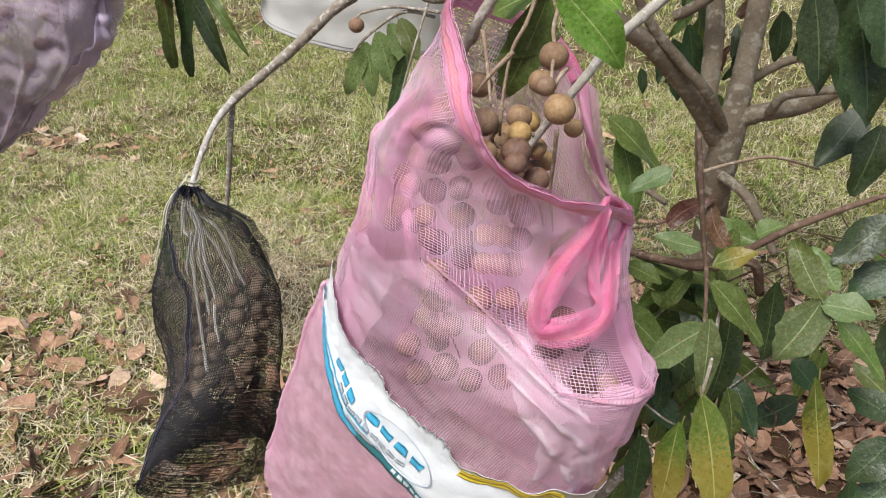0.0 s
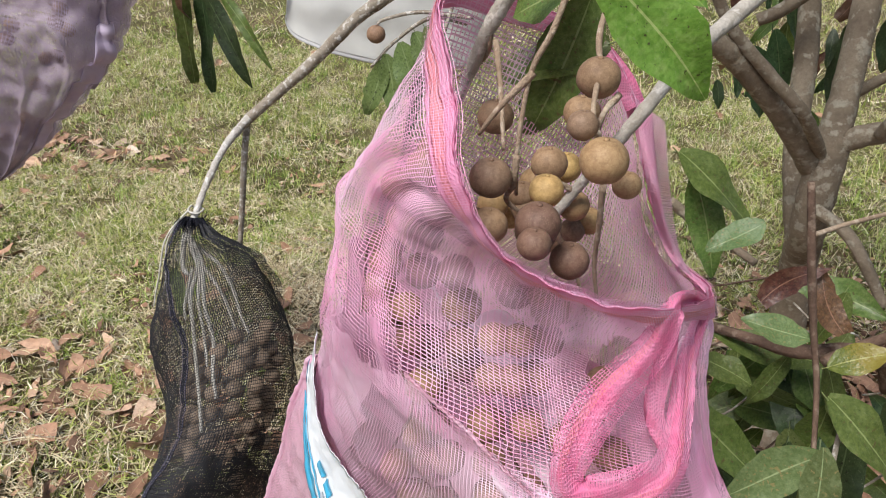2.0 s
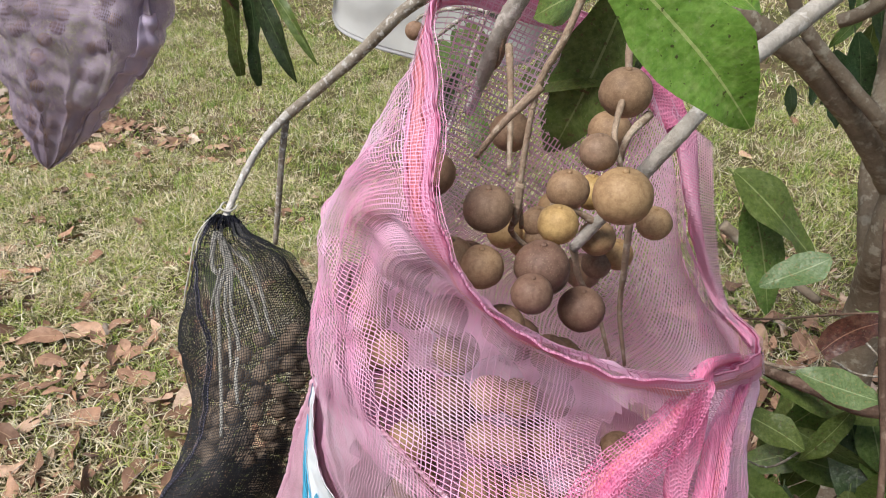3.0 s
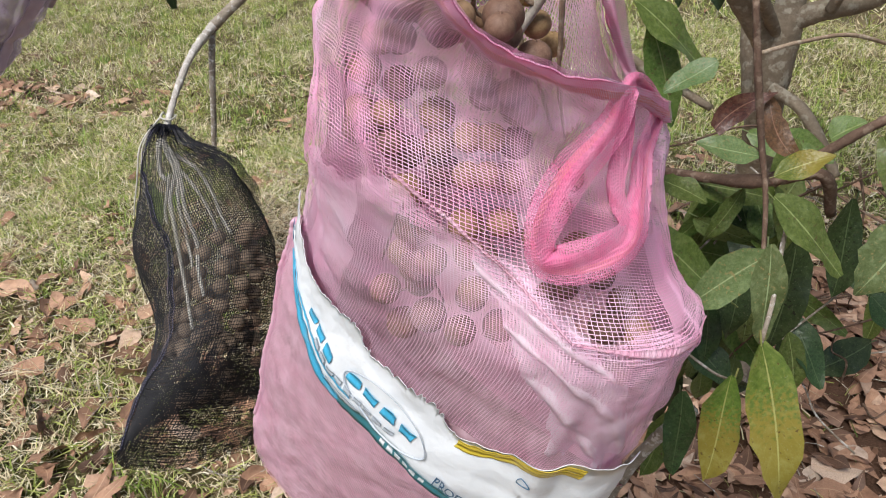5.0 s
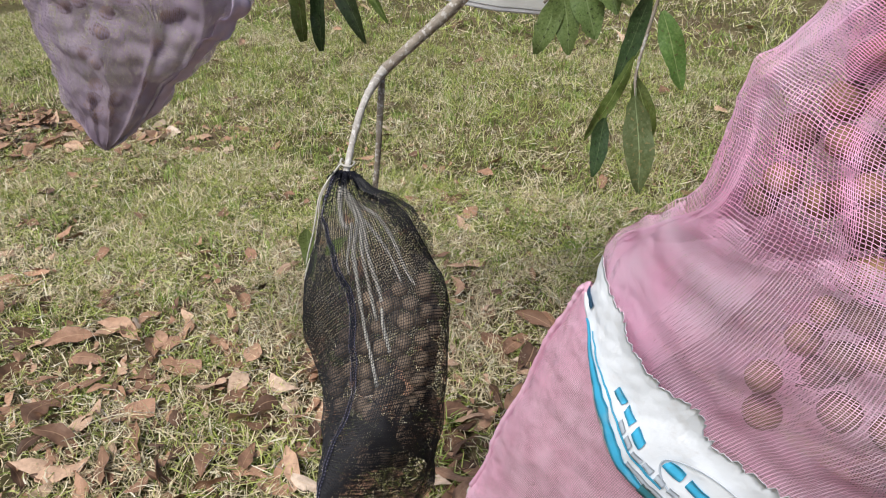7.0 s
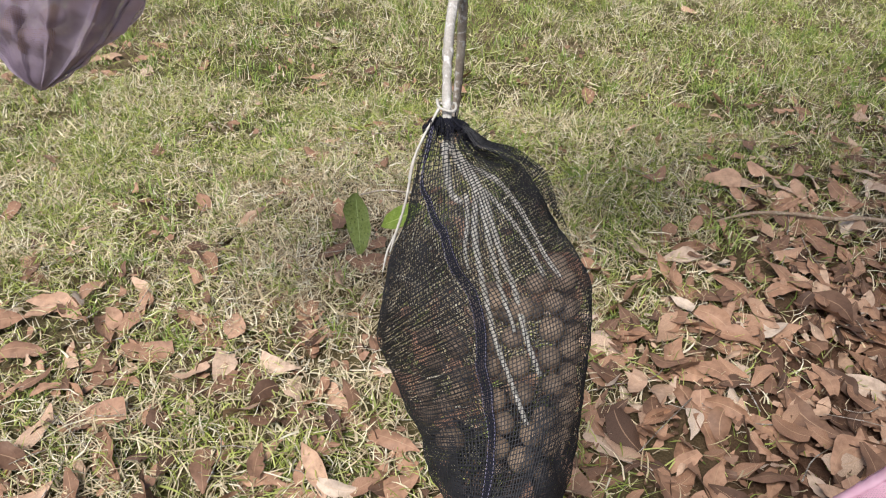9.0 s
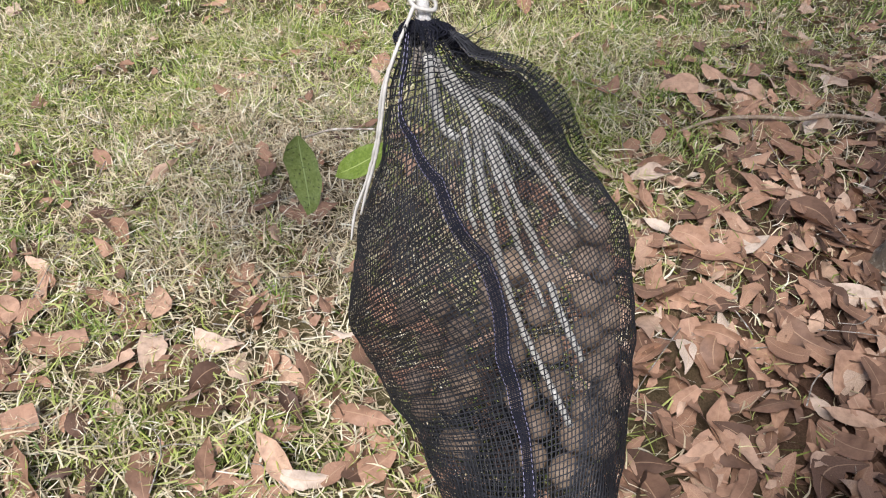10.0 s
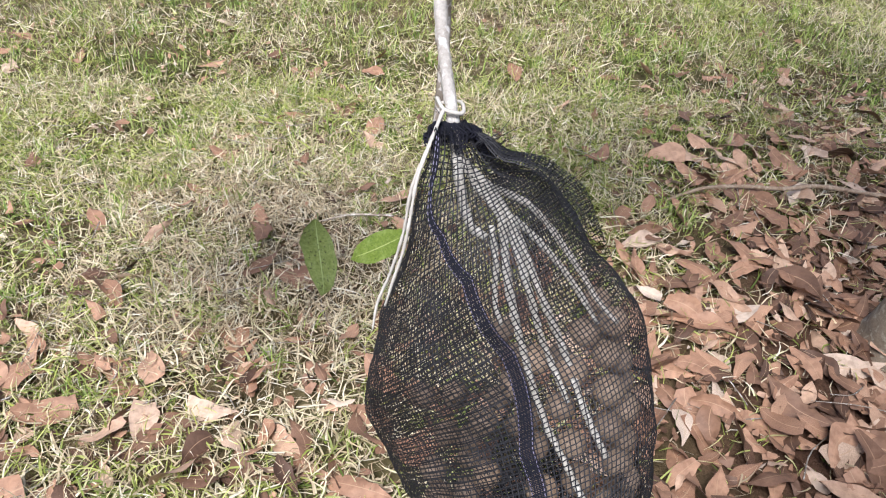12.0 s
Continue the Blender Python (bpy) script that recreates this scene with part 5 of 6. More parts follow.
for r, uv in ((0.0052, ((0.25, 0.062), (0.263, 0.158), (0.287, 0.2))),
              (0.0042, ((0.31, 0.1), (0.32, 0.187), (0.297, 0.279), (0.282, 0.37), (0.258, 0.504), (0.27, 0.591), (0.302, 0.69))),
              (0.0042, ((0.34, 0.108), (0.333, 0.216), (0.325, 0.333), (0.307, 0.45), (0.302, 0.533), (0.323, 0.616))),
              (0.0036, ((0.328, 0.199), (0.315, 0.312), (0.297, 0.404), (0.287, 0.512))),
              (0.0034, ((0.328, 0.174), (0.355, 0.245), (0.375, 0.341), (0.368, 0.437))),
              (0.0036, ((0.37, 0.09), (0.39, 0.204), (0.405, 0.308), (0.397, 0.404), (0.402, 0.458))),
              (0.003, ((0.3, 0.187), (0.29, 0.245), (0.275, 0.3), (0.27, 0.345)))):
    q = np.array(uv)
    pts = pushed(black_base, lambda u, v, p: -0.010 + black_folds(u, v, p))(q[:, 0], q[:, 1])
    if uv[0][1] < 0.15:
        pts = np.concatenate([[(-0.472, 0.945, 0.905)], pts])
    tube("fruit_stalk", pts, np.linspace(r, 0.68 * r, len(pts)), STALK_WHITE, tree, "whitish fruit stalk inside the net", sides=7, steps=5, lumps=0.08)
for pts in (((0.2, 0.55, 1.46), (0.165, 0.55, 1.397), (0.152, 0.55, 1.367), (0.145, 0.56, 1.346), (0.104, 0.6, 1.314)),
            ((0.235, 0.52, 1.49), (0.221, 0.505, 1.445), (0.209, 0.5, 1.408), (0.202, 0.49, 1.381), (0.193, 0.485, 1.358), (0.19, 0.48, 1.314), (0.189, 0.49, 1.285)),
            ((0.195, 0.485, 1.36), (0.179, 0.48, 1.341), (0.167, 0.48, 1.323)),
            ((0.155, 0.55, 1.36), (0.165, 0.53, 1.337), (0.177, 0.5, 1.308)),
            ((0.225, 0.58, 1.41), (0.218, 0.56, 1.371), (0.224, 0.53, 1.354), (0.227, 0.5, 1.339), (0.234, 0.49, 1.326)),
            ((0.237, 0.53, 1.34), (0.231, 0.51, 1.332), (0.228, 0.52, 1.306)),
            ((0.19, 0.48, 1.314), (0.189, 0.48, 1.296), (0.181, 0.5, 1.275), (0.199, 0.5, 1.264)),
            ((0.213, 0.545, 1.269), (0.205, 0.54, 1.275), (0.192, 0.53, 1.281)),
            ((0.204, 0.545, 1.249), (0.209, 0.55, 1.226), (0.22, 0.56, 1.201), (0.232, 0.56, 1.168)),
            ((0.234, 0.54, 1.278), (0.234, 0.55, 1.241), (0.234, 0.56, 1.204), (0.242, 0.565, 1.161))):
    tube("fruit_stalk", pts, [0.0024 - 0.0012 * i / (len(pts) - 1) for i in range(len(pts))], STALK, tree, "thin brown fruit stalk", sides=7, steps=6, lumps=0.06)
tube("bearing_branch", ((0.235, 0.56, 1.5), (0.198, 0.55, 1.445), (0.166, 0.55, 1.395), (0.154, 0.55, 1.375), (0.144, 0.555, 1.355), (0.124, 0.57, 1.312)), (0.006, 0.0055, 0.0052, 0.0052, 0.0048, 0.0036), STALK_PALE, tree, "pale bearing branch", sides=8, steps=6, lumps=0.04)
# low right branches
tube("twig", ((0.567, 0.66, 1.214), (0.531, 0.66, 1.191), (0.489, 0.66, 1.161), (0.458, 0.67, 1.125), (0.426, 0.68, 1.086)), (0.0028, 0.0035, 0.0043, 0.005, 0.0055), BROWN_LIMB, tree, "brown low branch", sides=8, steps=6, lumps=0.04)
tube("limb", ((0.277, 0.85, 1.139), (0.298, 0.85, 1.125), (0.335, 0.82, 1.118), (0.37, 0.8, 1.107)), (0.006, 0.006, 0.005, 0.004), BARK, tree, TB, sides=8, steps=6)
tube("limb", ((0.331, 0.78, 1.037), (0.381, 0.75, 1.049), (0.418, 0.72, 1.066), (0.475, 0.72, 1.081), (0.5, 0.74, 1.029)), (0.005, 0.006, 0.0075, 0.0065, 0.0055), BROWN_LIMB, tree, "reddish-brown low limb", sides=8, steps=6, lumps=0.05)
tube("twig", ((0.372, 0.655, 1.256), (0.386, 0.65, 1.199), (0.402, 0.65, 1.139), (0.414, 0.63, 1.094), (0.417, 0.58, 1.052)), (0.0028, 0.0034, 0.003, 0.0024, 0.002), BROWN_LIMB, tree, "upright dead brown twig", sides=7, steps=6)
tube("twig", ((0.384, 0.66, 1.211), (0.422, 0.7, 1.212), (0.472, 0.75, 1.207), (0.537, 0.8, 1.182)), (0.0022, 0.002, 0.002, 0.0015), STALK, tree, "thin brown twig", sides=6, steps=6)
tube("twig", ((0.431, 0.6, 1.112), (0.426, 0.58, 1.084), (0.427, 0.56, 1.039), (0.418, 0.52, 1.022)), (0.002, 0.0022, 0.0022, 0.002), TWIG, tree, "thin pale twig", sides=6, steps=6)
tube("limb", ((0.406, 0.66, 0.801), (0.383, 0.66, 0.761), (0.354, 0.66, 0.694), (0.319, 0.66, 0.581)), (0.008, 0.008, 0.0085, 0.009), TWIG, tree, "pale low branch", sides=8, steps=6, lumps=0.05)
tube("twig", ((0.38, 0.62, 0.914), (0.406, 0.6, 0.912), (0.416, 0.56, 0.942)), (0.0015, 0.0015, 0.0012), TWIG, tree, "thin pale twig", sides=5, steps=5)
tube("twig", ((-0.017, 1.05, 1.273), (-0.101, 1.07, 1.271), (-0.156, 1.07, 1.257), (-0.168, 1.067, 1.249)), (0.003, 0.0028, 0.0025, 0.002), TWIG, tree, "thin arching twig", sides=6, steps=6)
tube("twig", ((-0.029, 1.06, 1.263), (-0.086, 1.07, 1.264), (-0.141, 1.07, 1.227), (-0.181, 1.07, 1.185)), (0.003, 0.003, 0.0026, 0.002), TWIG, tree, "thin arching leaf stalk", sides=6, steps=6)
fruit(*(-0.17, 1.067, 1.235, 0.0139), "longans on the tree", "single tan longan on a bare twig")

UPF = (0, -0.5, 0.85)
CAM = (0, -0.9, 0.5)
for b, t, w, m, face, sag in (
    ((0.231, 0.44, 1.42), (0.287, 0.46, 1.36), 0.037, LEAF_BRIGHT, CAM, 0.12),
    ((0.244, 0.5, 1.415), (0.279, 0.5, 1.398), 0.03, LEAF_BRIGHT, UPF, 0.1),
    ((0.205, 0.6, 1.385), (0.165, 0.6, 1.28), 0.046, LEAF, CAM, 0.1),
    ((0.218, 0.62, 1.349), (0.144, 0.6, 1.328), 0.036, LEAF, UPF, 0.1),
    ((0.201, 0.58, 1.396), (0.155, 0.58, 1.372), 0.04, LEAF, UPF, 0.1),
    ((0.405, 0.62, 0.987), (0.314, 0.6, 1.075), 0.038, LEAF, UPF, 0.1),
    ((0.363, 0.58, 1.006), (0.418, 0.57, 1.076), 0.036, LEAF_PALE, UPF, 0.1),
    ((0.409, 0.58, 1.121), (0.479, 0.57, 1.068), 0.032, LEAF, UPF, 0.1),
    ((0.527, 0.61, 1.107), (0.492, 0.58, 1.04), 0.045, LEAF_PALE, CAM, 0.05),
    ((0.527, 0.61, 1.103), (0.578, 0.6, 1.106), 0.036, LEAF_PALE, UPF, 0.1),
    ((0.525, 0.61, 1.109), (0.491, 0.64, 1.159), 0.032, LEAF, CAM, 0.05),
    ((0.544, 0.63, 1.11), (0.517, 0.66, 1.145), 0.028, LEAF, CAM, 0.05),
    ((0.414, 0.62, 1.121), (0.454, 0.62, 1.147), 0.023, LEAF_YELLOW, UPF, 0.05),
    ((0.404, 0.65, 1.124), (0.35, 0.65, 1.134), 0.026, LEAF_PALE, UPF, 0.05),
    ((0.322, 0.62, 1.107), (0.367, 0.62, 1.089), 0.024, LEAF, UPF, 0.05),
):
    leaf(b, t, w, m, tree, face, sag)
for b, t, w, m, face, sag in (
    ((0.418, 0.52, 1.022), (0.457, 0.47, 0.896), 0.036, LEAF_YELLOW, CAM, 0.03),
    ((0.416, 0.56, 0.948), (0.407, 0.53, 0.832), 0.032, LEAF_YELLOW, CAM, 0.06),
    ((0.548, 0.6, 1.017), (0.578, 0.57, 0.879), 0.032, LEAF_YELLOW, CAM, 0.04),
    ((0.413, 0.57, 1.084), (0.429, 0.55, 0.995), 0.026, LEAF_PALE, CAM, 0.03),
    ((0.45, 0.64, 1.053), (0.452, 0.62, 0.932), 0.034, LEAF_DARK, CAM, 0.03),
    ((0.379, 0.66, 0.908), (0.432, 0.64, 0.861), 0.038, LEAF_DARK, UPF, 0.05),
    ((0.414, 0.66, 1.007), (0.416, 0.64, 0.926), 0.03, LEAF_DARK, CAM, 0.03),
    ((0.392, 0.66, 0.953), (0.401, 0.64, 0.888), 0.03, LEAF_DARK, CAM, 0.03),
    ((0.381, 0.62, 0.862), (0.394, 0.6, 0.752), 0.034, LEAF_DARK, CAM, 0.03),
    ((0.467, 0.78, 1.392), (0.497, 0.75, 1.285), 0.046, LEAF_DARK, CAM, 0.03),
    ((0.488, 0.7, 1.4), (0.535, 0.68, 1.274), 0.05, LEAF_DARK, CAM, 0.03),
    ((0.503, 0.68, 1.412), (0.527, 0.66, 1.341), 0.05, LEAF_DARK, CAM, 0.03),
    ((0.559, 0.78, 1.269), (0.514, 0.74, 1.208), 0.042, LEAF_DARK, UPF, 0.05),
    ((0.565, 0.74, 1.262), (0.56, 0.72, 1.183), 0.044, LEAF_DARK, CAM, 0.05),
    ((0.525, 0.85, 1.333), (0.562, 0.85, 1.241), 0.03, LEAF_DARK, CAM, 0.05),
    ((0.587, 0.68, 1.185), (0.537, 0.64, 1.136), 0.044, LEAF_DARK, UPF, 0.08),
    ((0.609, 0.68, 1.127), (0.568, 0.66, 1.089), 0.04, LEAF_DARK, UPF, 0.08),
):
    leaf(b, t, w, m, tree, face, sag)
for b, t, w, m, face, sag in (
    ((0.582, 0.7, 1.031), (0.641, 0.66, 0.993), 0.036, LEAF, UPF, 0.08),
    ((0.631, 0.72, 0.922), (0.692, 0.7, 0.904), 0.042, LEAF_DARK, UPF, 0.08),
    ((0.665, 0.64, 0.919), (0.626, 0.62, 0.861), 0.042, LEAF_DARK, UPF, 0.08),
    ((0.687, 0.64, 0.869), (0.644, 0.62, 0.812), 0.04, LEAF_DARK, UPF, 0.08),
    ((0.518, 0.74, 1.05), (0.52, 0.72, 0.94), 0.036, LEAF_DARK, CAM, 0.04),
    ((0.556, 0.72, 0.949), (0.598, 0.7, 0.92), 0.036, LEAF_DARK, UPF, 0.04),
    ((0.276, 0.8, 1.212), (0.363, 0.8, 1.153), 0.04, LEAF, UPF, 0.1),
    ((0.363, 0.76, 1.171), (0.316, 0.74, 1.145), 0.03, LEAF_PALE, UPF, 0.1),
    ((0.293, 0.82, 1.189), (0.335, 0.8, 1.08), 0.04, LEAF, CAM, 0.06),
    ((0.414, 0.7, 1.166), (0.36, 0.675, 1.122), 0.05, LEAF_BROWN, CAM, 0.3),
    ((0.408, 0.71, 1.164), (0.446, 0.68, 1.108), 0.052, LEAF_BROWN, CAM, 0.25),
    ((0.468, 0.7, 1.126), (0.49, 0.7, 1.148), 0.03, LEAF, UPF, 0.1),
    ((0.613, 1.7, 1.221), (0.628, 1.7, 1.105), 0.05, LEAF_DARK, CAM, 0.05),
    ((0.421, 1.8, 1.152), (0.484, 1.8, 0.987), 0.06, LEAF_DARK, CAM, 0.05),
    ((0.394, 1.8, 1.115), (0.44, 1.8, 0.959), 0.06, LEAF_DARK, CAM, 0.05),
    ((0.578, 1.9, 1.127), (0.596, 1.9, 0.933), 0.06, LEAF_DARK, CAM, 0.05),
):
    leaf(b, t, w, m, tree, face, sag)
srng = np.random.RandomState(23)
# Fill behind the placed leaves; its dark share puts the tree's shade into colour.
for k in range(74):
    left = k % 6
    c = np.array((srng.uniform(0.36, 0.50), srng.uniform(0.72, 0.95), srng.uniform(0.72, 1.06))) if left else np.array((srng.uniform(0.62, 0.82), srng.uniform(0.72, 0.98), srng.uniform(0.70, 1.12)))
    d = np.array((srng.normal(0, 0.45), srng.normal(-0.2, 0.3), -1.0 if srng.uniform() < 0.6 else srng.uniform(-0.5, 0.1)))
    size = srng.uniform(0.07, 0.115)
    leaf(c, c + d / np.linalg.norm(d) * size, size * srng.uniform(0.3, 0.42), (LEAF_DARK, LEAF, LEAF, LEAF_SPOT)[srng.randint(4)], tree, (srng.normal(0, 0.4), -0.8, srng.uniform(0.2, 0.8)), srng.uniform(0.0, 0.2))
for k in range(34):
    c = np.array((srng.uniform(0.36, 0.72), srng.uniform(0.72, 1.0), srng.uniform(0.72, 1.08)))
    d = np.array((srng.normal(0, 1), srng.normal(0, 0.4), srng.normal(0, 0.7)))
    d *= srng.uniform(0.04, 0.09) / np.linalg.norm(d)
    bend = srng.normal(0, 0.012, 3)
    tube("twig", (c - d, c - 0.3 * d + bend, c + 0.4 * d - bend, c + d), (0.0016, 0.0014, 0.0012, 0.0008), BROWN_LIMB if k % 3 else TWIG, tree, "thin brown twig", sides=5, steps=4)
# Mostly LEAF_DARK: shade among the upper right leaves, put into their colour.
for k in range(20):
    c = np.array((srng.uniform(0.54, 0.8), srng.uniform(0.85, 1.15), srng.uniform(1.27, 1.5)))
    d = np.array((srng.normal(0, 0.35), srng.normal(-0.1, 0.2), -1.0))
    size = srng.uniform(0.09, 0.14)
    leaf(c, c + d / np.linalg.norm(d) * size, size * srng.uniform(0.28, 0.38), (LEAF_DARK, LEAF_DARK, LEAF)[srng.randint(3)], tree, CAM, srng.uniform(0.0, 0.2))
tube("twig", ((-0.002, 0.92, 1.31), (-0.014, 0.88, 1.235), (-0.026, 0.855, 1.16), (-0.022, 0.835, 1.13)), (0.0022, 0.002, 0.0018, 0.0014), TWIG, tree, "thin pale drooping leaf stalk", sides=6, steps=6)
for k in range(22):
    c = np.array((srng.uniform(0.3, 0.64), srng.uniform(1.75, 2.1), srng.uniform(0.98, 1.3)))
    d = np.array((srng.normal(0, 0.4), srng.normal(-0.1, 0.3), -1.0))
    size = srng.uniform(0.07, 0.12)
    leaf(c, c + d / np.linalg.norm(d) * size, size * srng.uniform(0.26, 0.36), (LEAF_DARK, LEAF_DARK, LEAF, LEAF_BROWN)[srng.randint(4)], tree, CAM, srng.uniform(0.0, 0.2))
# leaves hanging over the lawn
for b, t, w, m in (
    ((-0.784, 1.39, 1.255), (-0.768, 1.37, 1.016), 0.05, LEAF), ((-0.741, 1.41, 1.225), (-0.736, 1.39, 0.992), 0.042, LEAF_DARK),
    ((-0.719, 1.39, 1.229), (-0.621, 1.37, 1.02), 0.05, LEAF_DARK), ((-0.701, 1.4, 1.24), (-0.569, 1.38, 1.062), 0.03, LEAF),
    ((-0.746, 1.38, 1.258), (-0.737, 1.36, 1.158), 0.05, LEAF_BROWN), ((-0.539, 1.4, 1.29), (-0.561, 1.4, 1.206), 0.035, LEAF_DARK),
    ((-0.16, 1.07, 1.197), (-0.19, 1.06, 1.112), 0.034, LEAF_SPOT), ((-0.157, 1.07, 1.207), (-0.138, 1.06, 1.114), 0.042, LEAF_SPOT),
    ((-0.136, 1.07, 1.225), (-0.098, 1.06, 1.141), 0.042, LEAF_SPOT), ((-0.11, 1.07, 1.243), (-0.074, 1.06, 1.176), 0.04, LEAF_SPOT),
    ((-0.095, 1.07, 1.251), (-0.054, 1.06, 1.191), 0.04, LEAF_SPOT),
    ((-0.03, 0.87, 1.17), (-0.089, 0.886, 1.051), 0.016, LEAF), ((-0.022, 0.835, 1.135), (-0.006, 0.81, 1.022), 0.036, LEAF_PALE),
    ((-0.054, 0.849, 1.1), (-0.065, 0.832, 1.028), 0.023, LEAF_DARK), ((-0.024, 0.86, 1.15), (0.0, 0.845, 1.08), 0.024, LEAF),
    ((-0.018, 0.88, 1.24), (-0.058, 0.885, 1.13), 0.028, LEAF_DARK), ((-0.01, 0.88, 1.22), (0.03, 0.86, 1.14), 0.026, LEAF),
):
    leaf(b, t, w, m, tree, CAM, 0.06)
# Unseen crown leaves, added overhead to cast shade on the right side.
crown_v, crown_f, crown_uv = [], [], []
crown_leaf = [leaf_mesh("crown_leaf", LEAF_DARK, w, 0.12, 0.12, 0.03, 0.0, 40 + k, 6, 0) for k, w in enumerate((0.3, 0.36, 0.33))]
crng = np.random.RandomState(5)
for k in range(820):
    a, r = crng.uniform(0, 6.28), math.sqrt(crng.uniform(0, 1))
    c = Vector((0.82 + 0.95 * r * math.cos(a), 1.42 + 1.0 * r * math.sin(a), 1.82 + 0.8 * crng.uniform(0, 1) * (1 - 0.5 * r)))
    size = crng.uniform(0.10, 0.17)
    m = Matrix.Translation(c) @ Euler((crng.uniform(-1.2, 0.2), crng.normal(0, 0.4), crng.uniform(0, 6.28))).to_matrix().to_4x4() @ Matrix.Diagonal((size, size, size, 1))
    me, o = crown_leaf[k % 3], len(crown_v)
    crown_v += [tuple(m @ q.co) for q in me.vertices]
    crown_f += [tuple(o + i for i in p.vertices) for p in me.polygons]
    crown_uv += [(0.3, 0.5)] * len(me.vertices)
under(mesh_object("crown", crown_v, crown_f, LEAF_DARK, uvs=crown_uv, label="dark green leafy crown, unseen, added to shade the right side"), tree)
tube("twig", ((-0.536, 1.05, 0.762), (-0.583, 1.06, 0.753), (-0.618, 1.07, 0.735)), (0.0014, 0.0014, 0.0012), TWIG, tree, "thin leaf stalk", sides=5, steps=5)
leaf((-0.623, 1.07, 0.737), (-0.624, 1.05, 0.638), 0.042, LEAF_SPOT, tree, CAM, 0.03)
leaf((-0.52, 1.03, 0.752), (-0.587, 1.05, 0.701), 0.036, LEAF_BRIGHT, tree, UPF, 0.03)

# ---- lilac bag and white cloth bag ----
lilac = thing("lilac_net_bag", (-1.151, 1.14, 0.813), "faded lilac net bag full of longans hanging over the lawn", "net bag")
LR = (
    ((-1.339, 1.2, 1.556), (-0.886, 1.1, 1.514), (-0.739, 1.2, 1.552), (-1.182, 1.35, 1.578)),
    ((-1.363, 1.2, 1.344), (-0.872, 1.07, 1.337), (-0.716, 1.2, 1.375), (-1.282, 1.4, 1.332)),
    ((-1.311, 1.2, 1.102), (-0.86, 1.05, 1.138), (-0.783, 1.2, 1.167), (-1.295, 1.4, 1.071)),
    ((-1.243, 1.17, 0.941), (-0.974, 1.08, 0.991), (-0.935, 1.18, 1.001), (-1.264, 1.3, 0.918)),
    ((-1.196, 1.15, 0.842), (-1.093, 1.12, 0.859), (-1.051, 1.15, 0.883), (-1.2, 1.2, 0.832)),
    ((-1.155, 1.14, 0.813), (-1.147, 1.138, 0.814), (-1.141, 1.14, 0.815), (-1.152, 1.142, 0.814)),
)
lilac_base = loft(LR, (0, 0.3, 0.6, 0.8, 0.94, 1.0))
lilac_skin = pushed(lilac_base, lambda u, v, p: (0.014 * waves(p, 26, 2.2) + 0.007 * waves(p, 70, 0.7) + 0.005 * np.sin(2 * np.pi * 9 * u + 4 * v) + 0.012 * np.maximum(0, np.sin(2 * np.pi * 13 * u + 2.5 * np.sin(5 * v))) ** 6) * (1 - v**6))
net("net", lilac_skin, np.linspace(0, 1, 400), np.linspace(0.25, 1.0, 250), 0.00105, LILAC, lilac, flat=True)
sheet("hem", pushed(lilac_skin, lambda u, v, p: 0.004 + 0.004 * waves(p, 90, 0.4)), np.linspace(0.365, 0.41, 8), np.linspace(0.55, 0.99, 60), LILAC_HEM, lilac, "purple side hem", 0.0, 0.002)
LOBE = (
    ((-0.948, 1.24, 1.325), (-0.785, 1.18, 1.328), (-0.753, 1.26, 1.345), (-0.951, 1.34, 1.32)),
    ((-0.975, 1.24, 1.178), (-0.835, 1.2, 1.177), (-0.828, 1.26, 1.179), (-0.97, 1.32, 1.156)),
    ((-0.976, 1.24, 1.087), (-0.878, 1.21, 1.072), (-0.871, 1.26, 1.085), (-0.972, 1.3, 1.064)),
    ((-0.923, 1.24, 1.026), (-0.915, 1.238, 1.023), (-0.906, 1.24, 1.028), (-0.919, 1.243, 1.028)),
)
lobe_skin = pushed(loft(LOBE, (0, 0.5, 0.8, 1.0)), lambda u, v, p: (0.008 * waves(p, 40, 1.2) + 0.004 * waves(p, 110, 0.7)) * (1 - v**6))
net("net_corner", lobe_skin, np.linspace(0, 1, 170), np.linspace(0, 1, 130), 0.0007, LILAC, lilac, "loose greyish corner of the net", flat=True)
for k in range(52):
    u, v, s = rng.uniform(0.0, 0.55), rng.uniform(0.3, 0.9), rng.uniform(0.42, 0.7)
    c = lilac_base(np.array([u, u + 0.5]), np.array([v, v]))
    q = c.mean(0) + (c[0] - c.mean(0)) * s
    fruit(*q, 0.0145, "longans in the lilac bag", "longan dimly seen inside the lilac net")
white = thing("white_cloth_bag", (-0.385, 1.5, 1.085), "greyish white cloth fruit bag hanging in the tree", "cloth bag")
WR = (
    ((-0.464, 1.45, 1.557), (-0.286, 1.53, 1.552), (-0.114, 1.5, 1.557), (-0.421, 1.7, 1.571)),
    ((-0.555, 1.45, 1.36), (-0.293, 1.47, 1.362), (-0.069, 1.5, 1.368), (-0.463, 1.75, 1.33)),
    ((-0.557, 1.45, 1.25), (-0.284, 1.42, 1.251), (-0.08, 1.5, 1.262), (-0.423, 1.7, 1.209)),
    ((-0.555, 1.45, 1.171), (-0.365, 1.4, 1.1), (-0.141, 1.5, 1.113), (-0.381, 1.58, 1.1)),
)
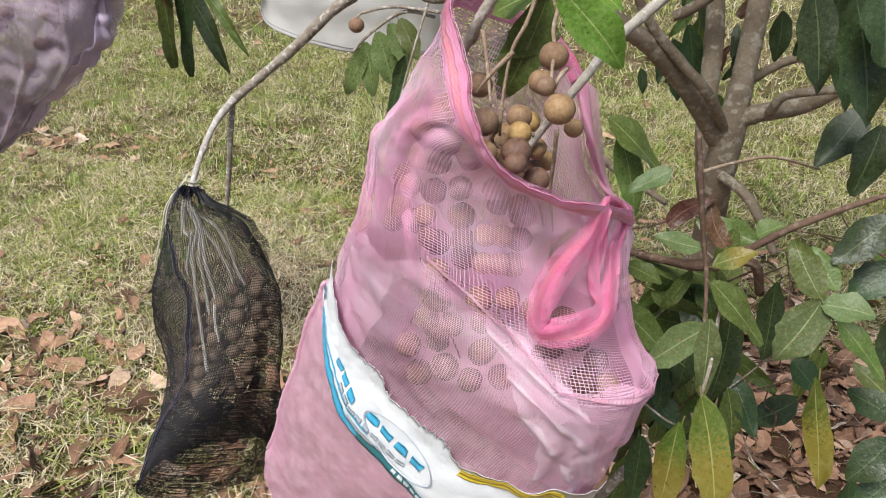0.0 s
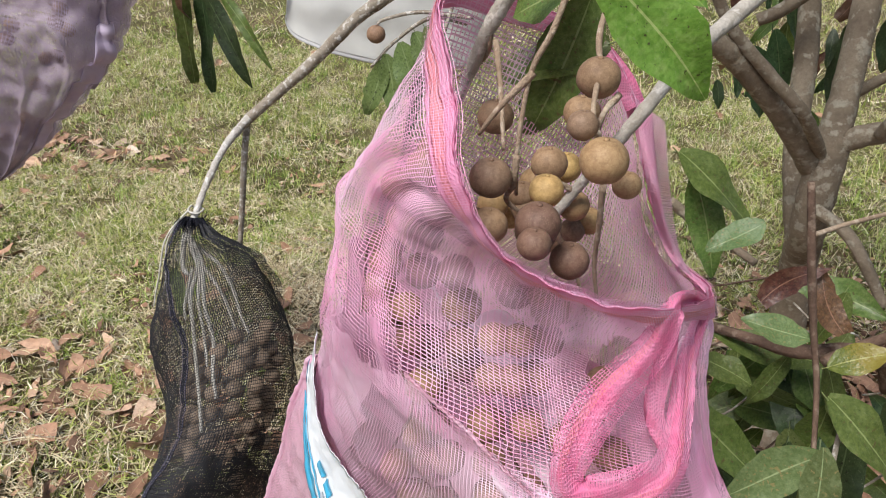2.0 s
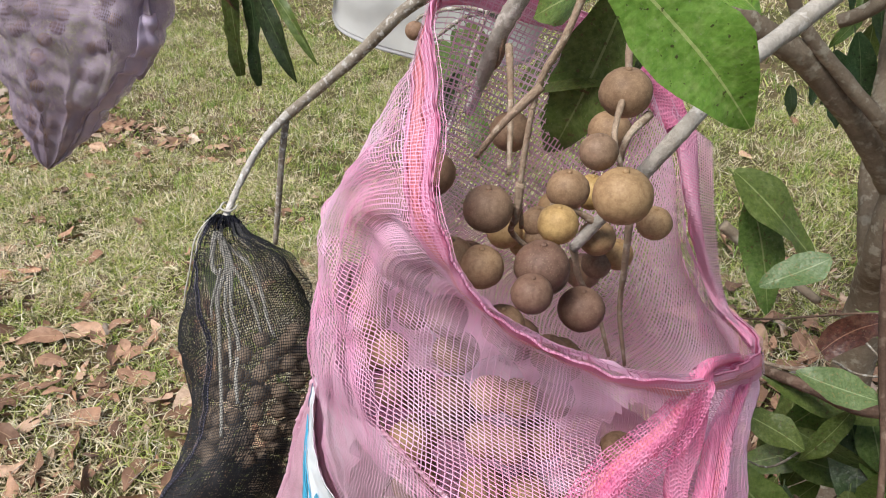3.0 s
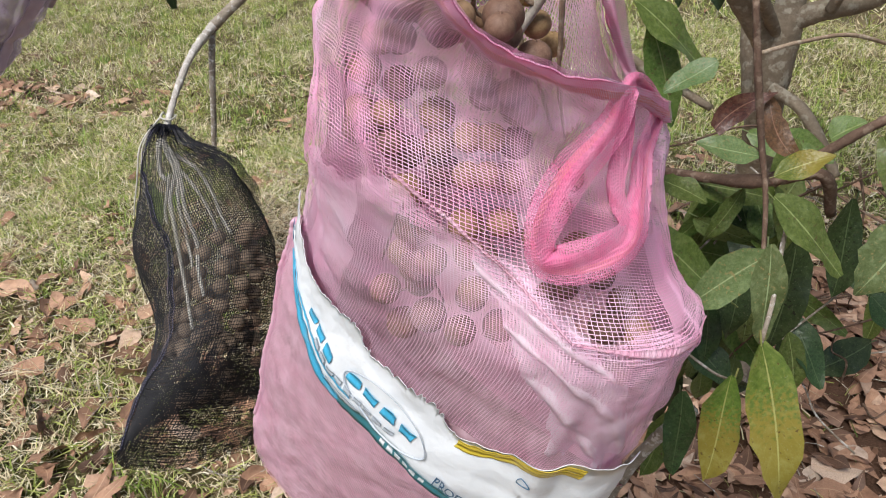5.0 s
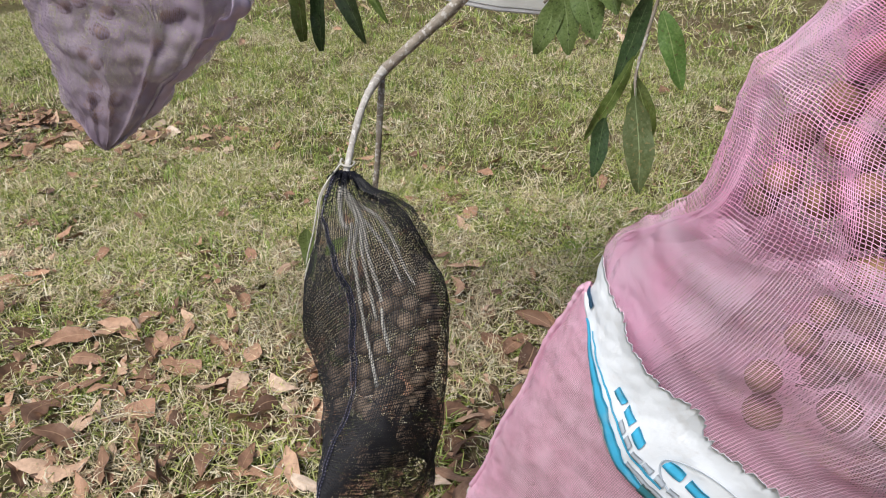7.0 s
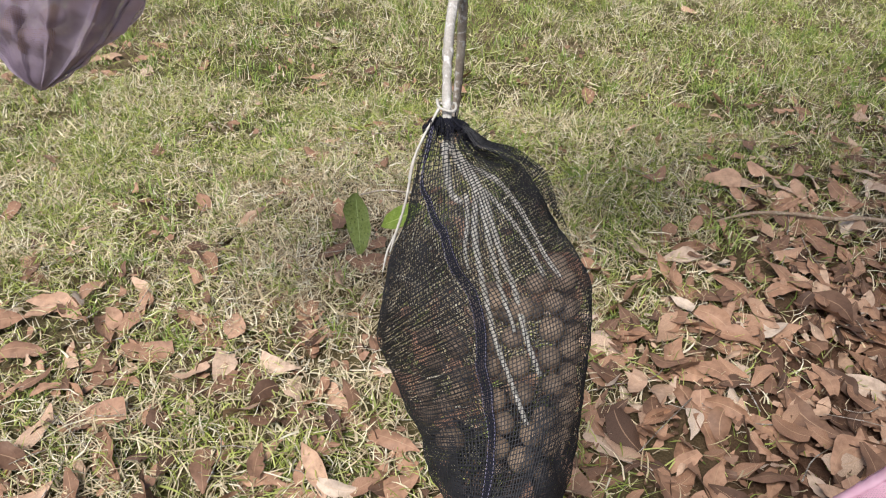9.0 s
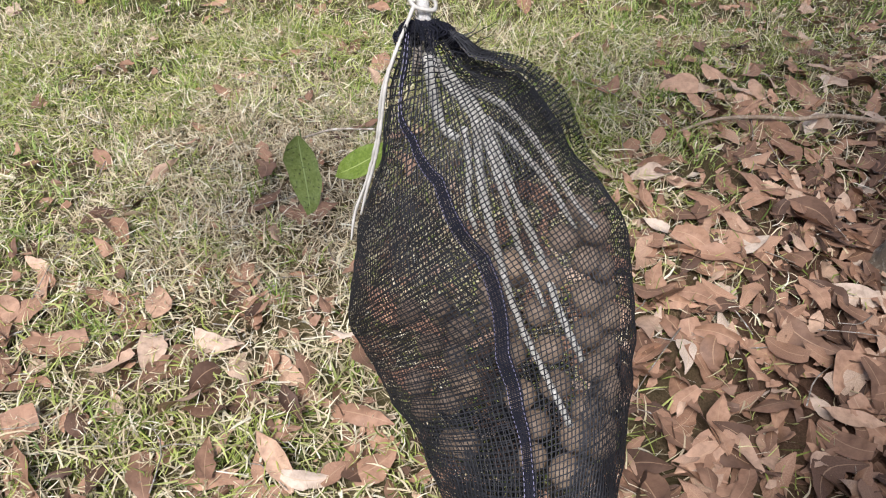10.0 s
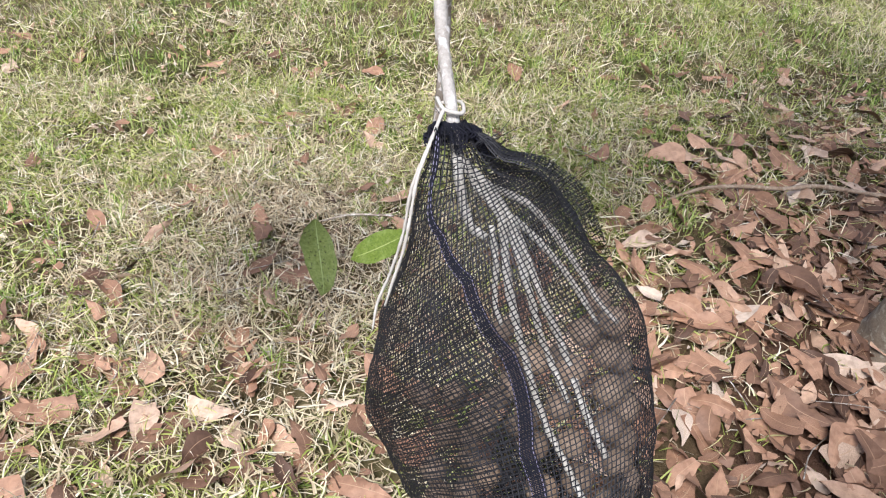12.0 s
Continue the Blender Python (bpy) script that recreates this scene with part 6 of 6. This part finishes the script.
white_skin = pushed(loft(WR, (0, 0.4, 0.75, 1.0)), lambda u, v, p: 0.008 * waves(p, 14, 0.5) + 0.004 * waves(p, 45, 1.1))
sheet("cloth", white_skin, np.linspace(0, 1, 120), np.linspace(0, 1, 60), WHITE_CLOTH, white, "", 0.0, 0.001)
sheet("hem", white_skin, np.linspace(0, 1, 120), np.linspace(0.985, 1.0, 4), HEM_GREY, white, "darker stitched bottom hem", 0.003, 0.001)

# ---- fallen leaves ----
LIT = [dry_leaf_mesh("fallen_leaf", LITTER, 20 + k) for k in range(16)]
rng = np.random.RandomState(11)


def litter_places(count, x0, x1, y0, y1):
    out = []
    while len(out) < count:
        x, y = rng.uniform(x0, x1), rng.uniform(y0, y1)
        if rng.uniform() < litter_share(np.array(x), np.array(y)) ** 1.3:
            out.append((x, y))
    return out


def litter_pose(x, y):
    s = rng.choice((rng.uniform(0.04, 0.08), rng.uniform(0.08, 0.12), rng.uniform(0.11, 0.17)))
    z = float(ground_height(np.array(x), np.array(y))) + rng.uniform(0.008, 0.038)
    return Matrix.Translation((x, y, z)) @ Euler((rng.normal(0, 0.28), rng.normal(0, 0.4) + (math.pi if rng.uniform() < 0.3 else 0), rng.uniform(0, 6.28))).to_matrix().to_4x4() @ Matrix.Diagonal((s, s, s, 1))


for x, y in litter_places(300, -1.6, 0.9, 1.0, 2.2):
    ob = new("fallen_leaf", LIT[rng.randint(16)])
    ob.matrix_world = litter_pose(x, y)
    tagged(ob, "dry curled brown leaf lying on the grass", "leaf", "fallen leaves")
lv, lf, luv = [], [], []
for x, y in litter_places(5000, -4.6, 2.8, -0.6, 3.1) + [(rng.uniform(-4, 3), rng.uniform(2.5, 7)) for k in range(130)]:
    me, m = LIT[rng.randint(16)], litter_pose(x, y)
    o = len(lv)
    lv += [tuple(m @ q.co) for q in me.vertices]
    for p in me.polygons:
        lf.append(tuple(o + i for i in p.vertices))
    uv_of = {}
    for lp in me.loops:
        uv_of[lp.vertex_index] = tuple(me.uv_layers[0].data[lp.index].uv)
    luv += [uv_of.get(i, (0.5, 0)) for i in range(len(me.vertices))]
bits_v, bits_f, bits_uv = [], [], []
for k in range(9000):
    x, y = rng.uniform(-3.2, 1.4), rng.uniform(0.6, 3.6)
    if rng.uniform() > 0.25 + 1.2 * litter_share(np.array(x), np.array(y)) + 0.25 * math.sin(3 * x + 2 * y):
        continue
    size, z = rng.uniform(0.006, 0.028), float(ground_height(np.array(x), np.array(y))) + rng.uniform(0.006, 0.03)
    m = Matrix.Translation((x, y, z)) @ Euler((rng.normal(0, 0.45), rng.normal(0, 0.45), rng.uniform(0, 6.28))).to_matrix().to_4x4()
    o = len(bits_v)
    for a in range(5):
        r = size * rng.uniform(0.35, 1.0)
        bits_v.append(tuple(m @ Vector((r * math.cos(1.2566 * a), 0.55 * r * math.sin(1.2566 * a), size * rng.uniform(-0.15, 0.15)))))
    bits_f.append(tuple(range(o, o + 5)))
    bits_uv += [(0.3, 0.5)] * 5
tagged(mesh_object("leaf_crumbs", bits_v, bits_f, LITTER, uvs=bits_uv, smooth=False), "crumbs of broken dry leaves among the grass", "leaf litter", kind="stuff")
tagged(mesh_object("leaf_litter", lv, lf, LITTER, uvs=luv), "thick litter of dry brown fallen leaves", "leaf litter", kind="stuff")
fallen = tube("fallen_branch", ((0.16, 2.13, 0.05), (0.28, 2.18, 0.065), (0.405, 2.205, 0.062), (0.52, 2.19, 0.07), (0.64, 2.218, 0.066), (0.86, 2.2, 0.05)), (0.004, 0.0055, 0.006, 0.0065, 0.007, 0.0075), STALK, sides=7, steps=6, lumps=0.06)
tagged(fallen, "thin dry brown branch lying on the leaf litter", "branch")
sv, sf = [], []
for k in range(140):
    x, y = rng.uniform(-1.8, 1.2), rng.uniform(0.8, 2.6)
    a, s = rng.uniform(0, 6.28), rng.uniform(0.05, 0.22)
    z = float(ground_height(np.array(x), np.array(y))) + 0.02
    mid = np.array((x, y, z + rng.uniform(0, 0.02)))
    d = np.array((math.cos(a), math.sin(a), rng.normal(0, 0.08)))
    bend = np.array((-d[1], d[0], 0)) * rng.normal(0, 0.15) * s
    v, f = tube_data((mid - d * s / 2, mid + bend, mid + d * s / 2), (0.0016, 0.0014, 0.0009), sides=4, steps=2)
    o = len(sv)
    sv += list(v)
    sf += [tuple(o + i for i in q) for q in f]
tagged(mesh_object("dry_twigs", sv, sf, TWIG), "scattered dry twigs and straw on the ground", "twigs", kind="stuff")
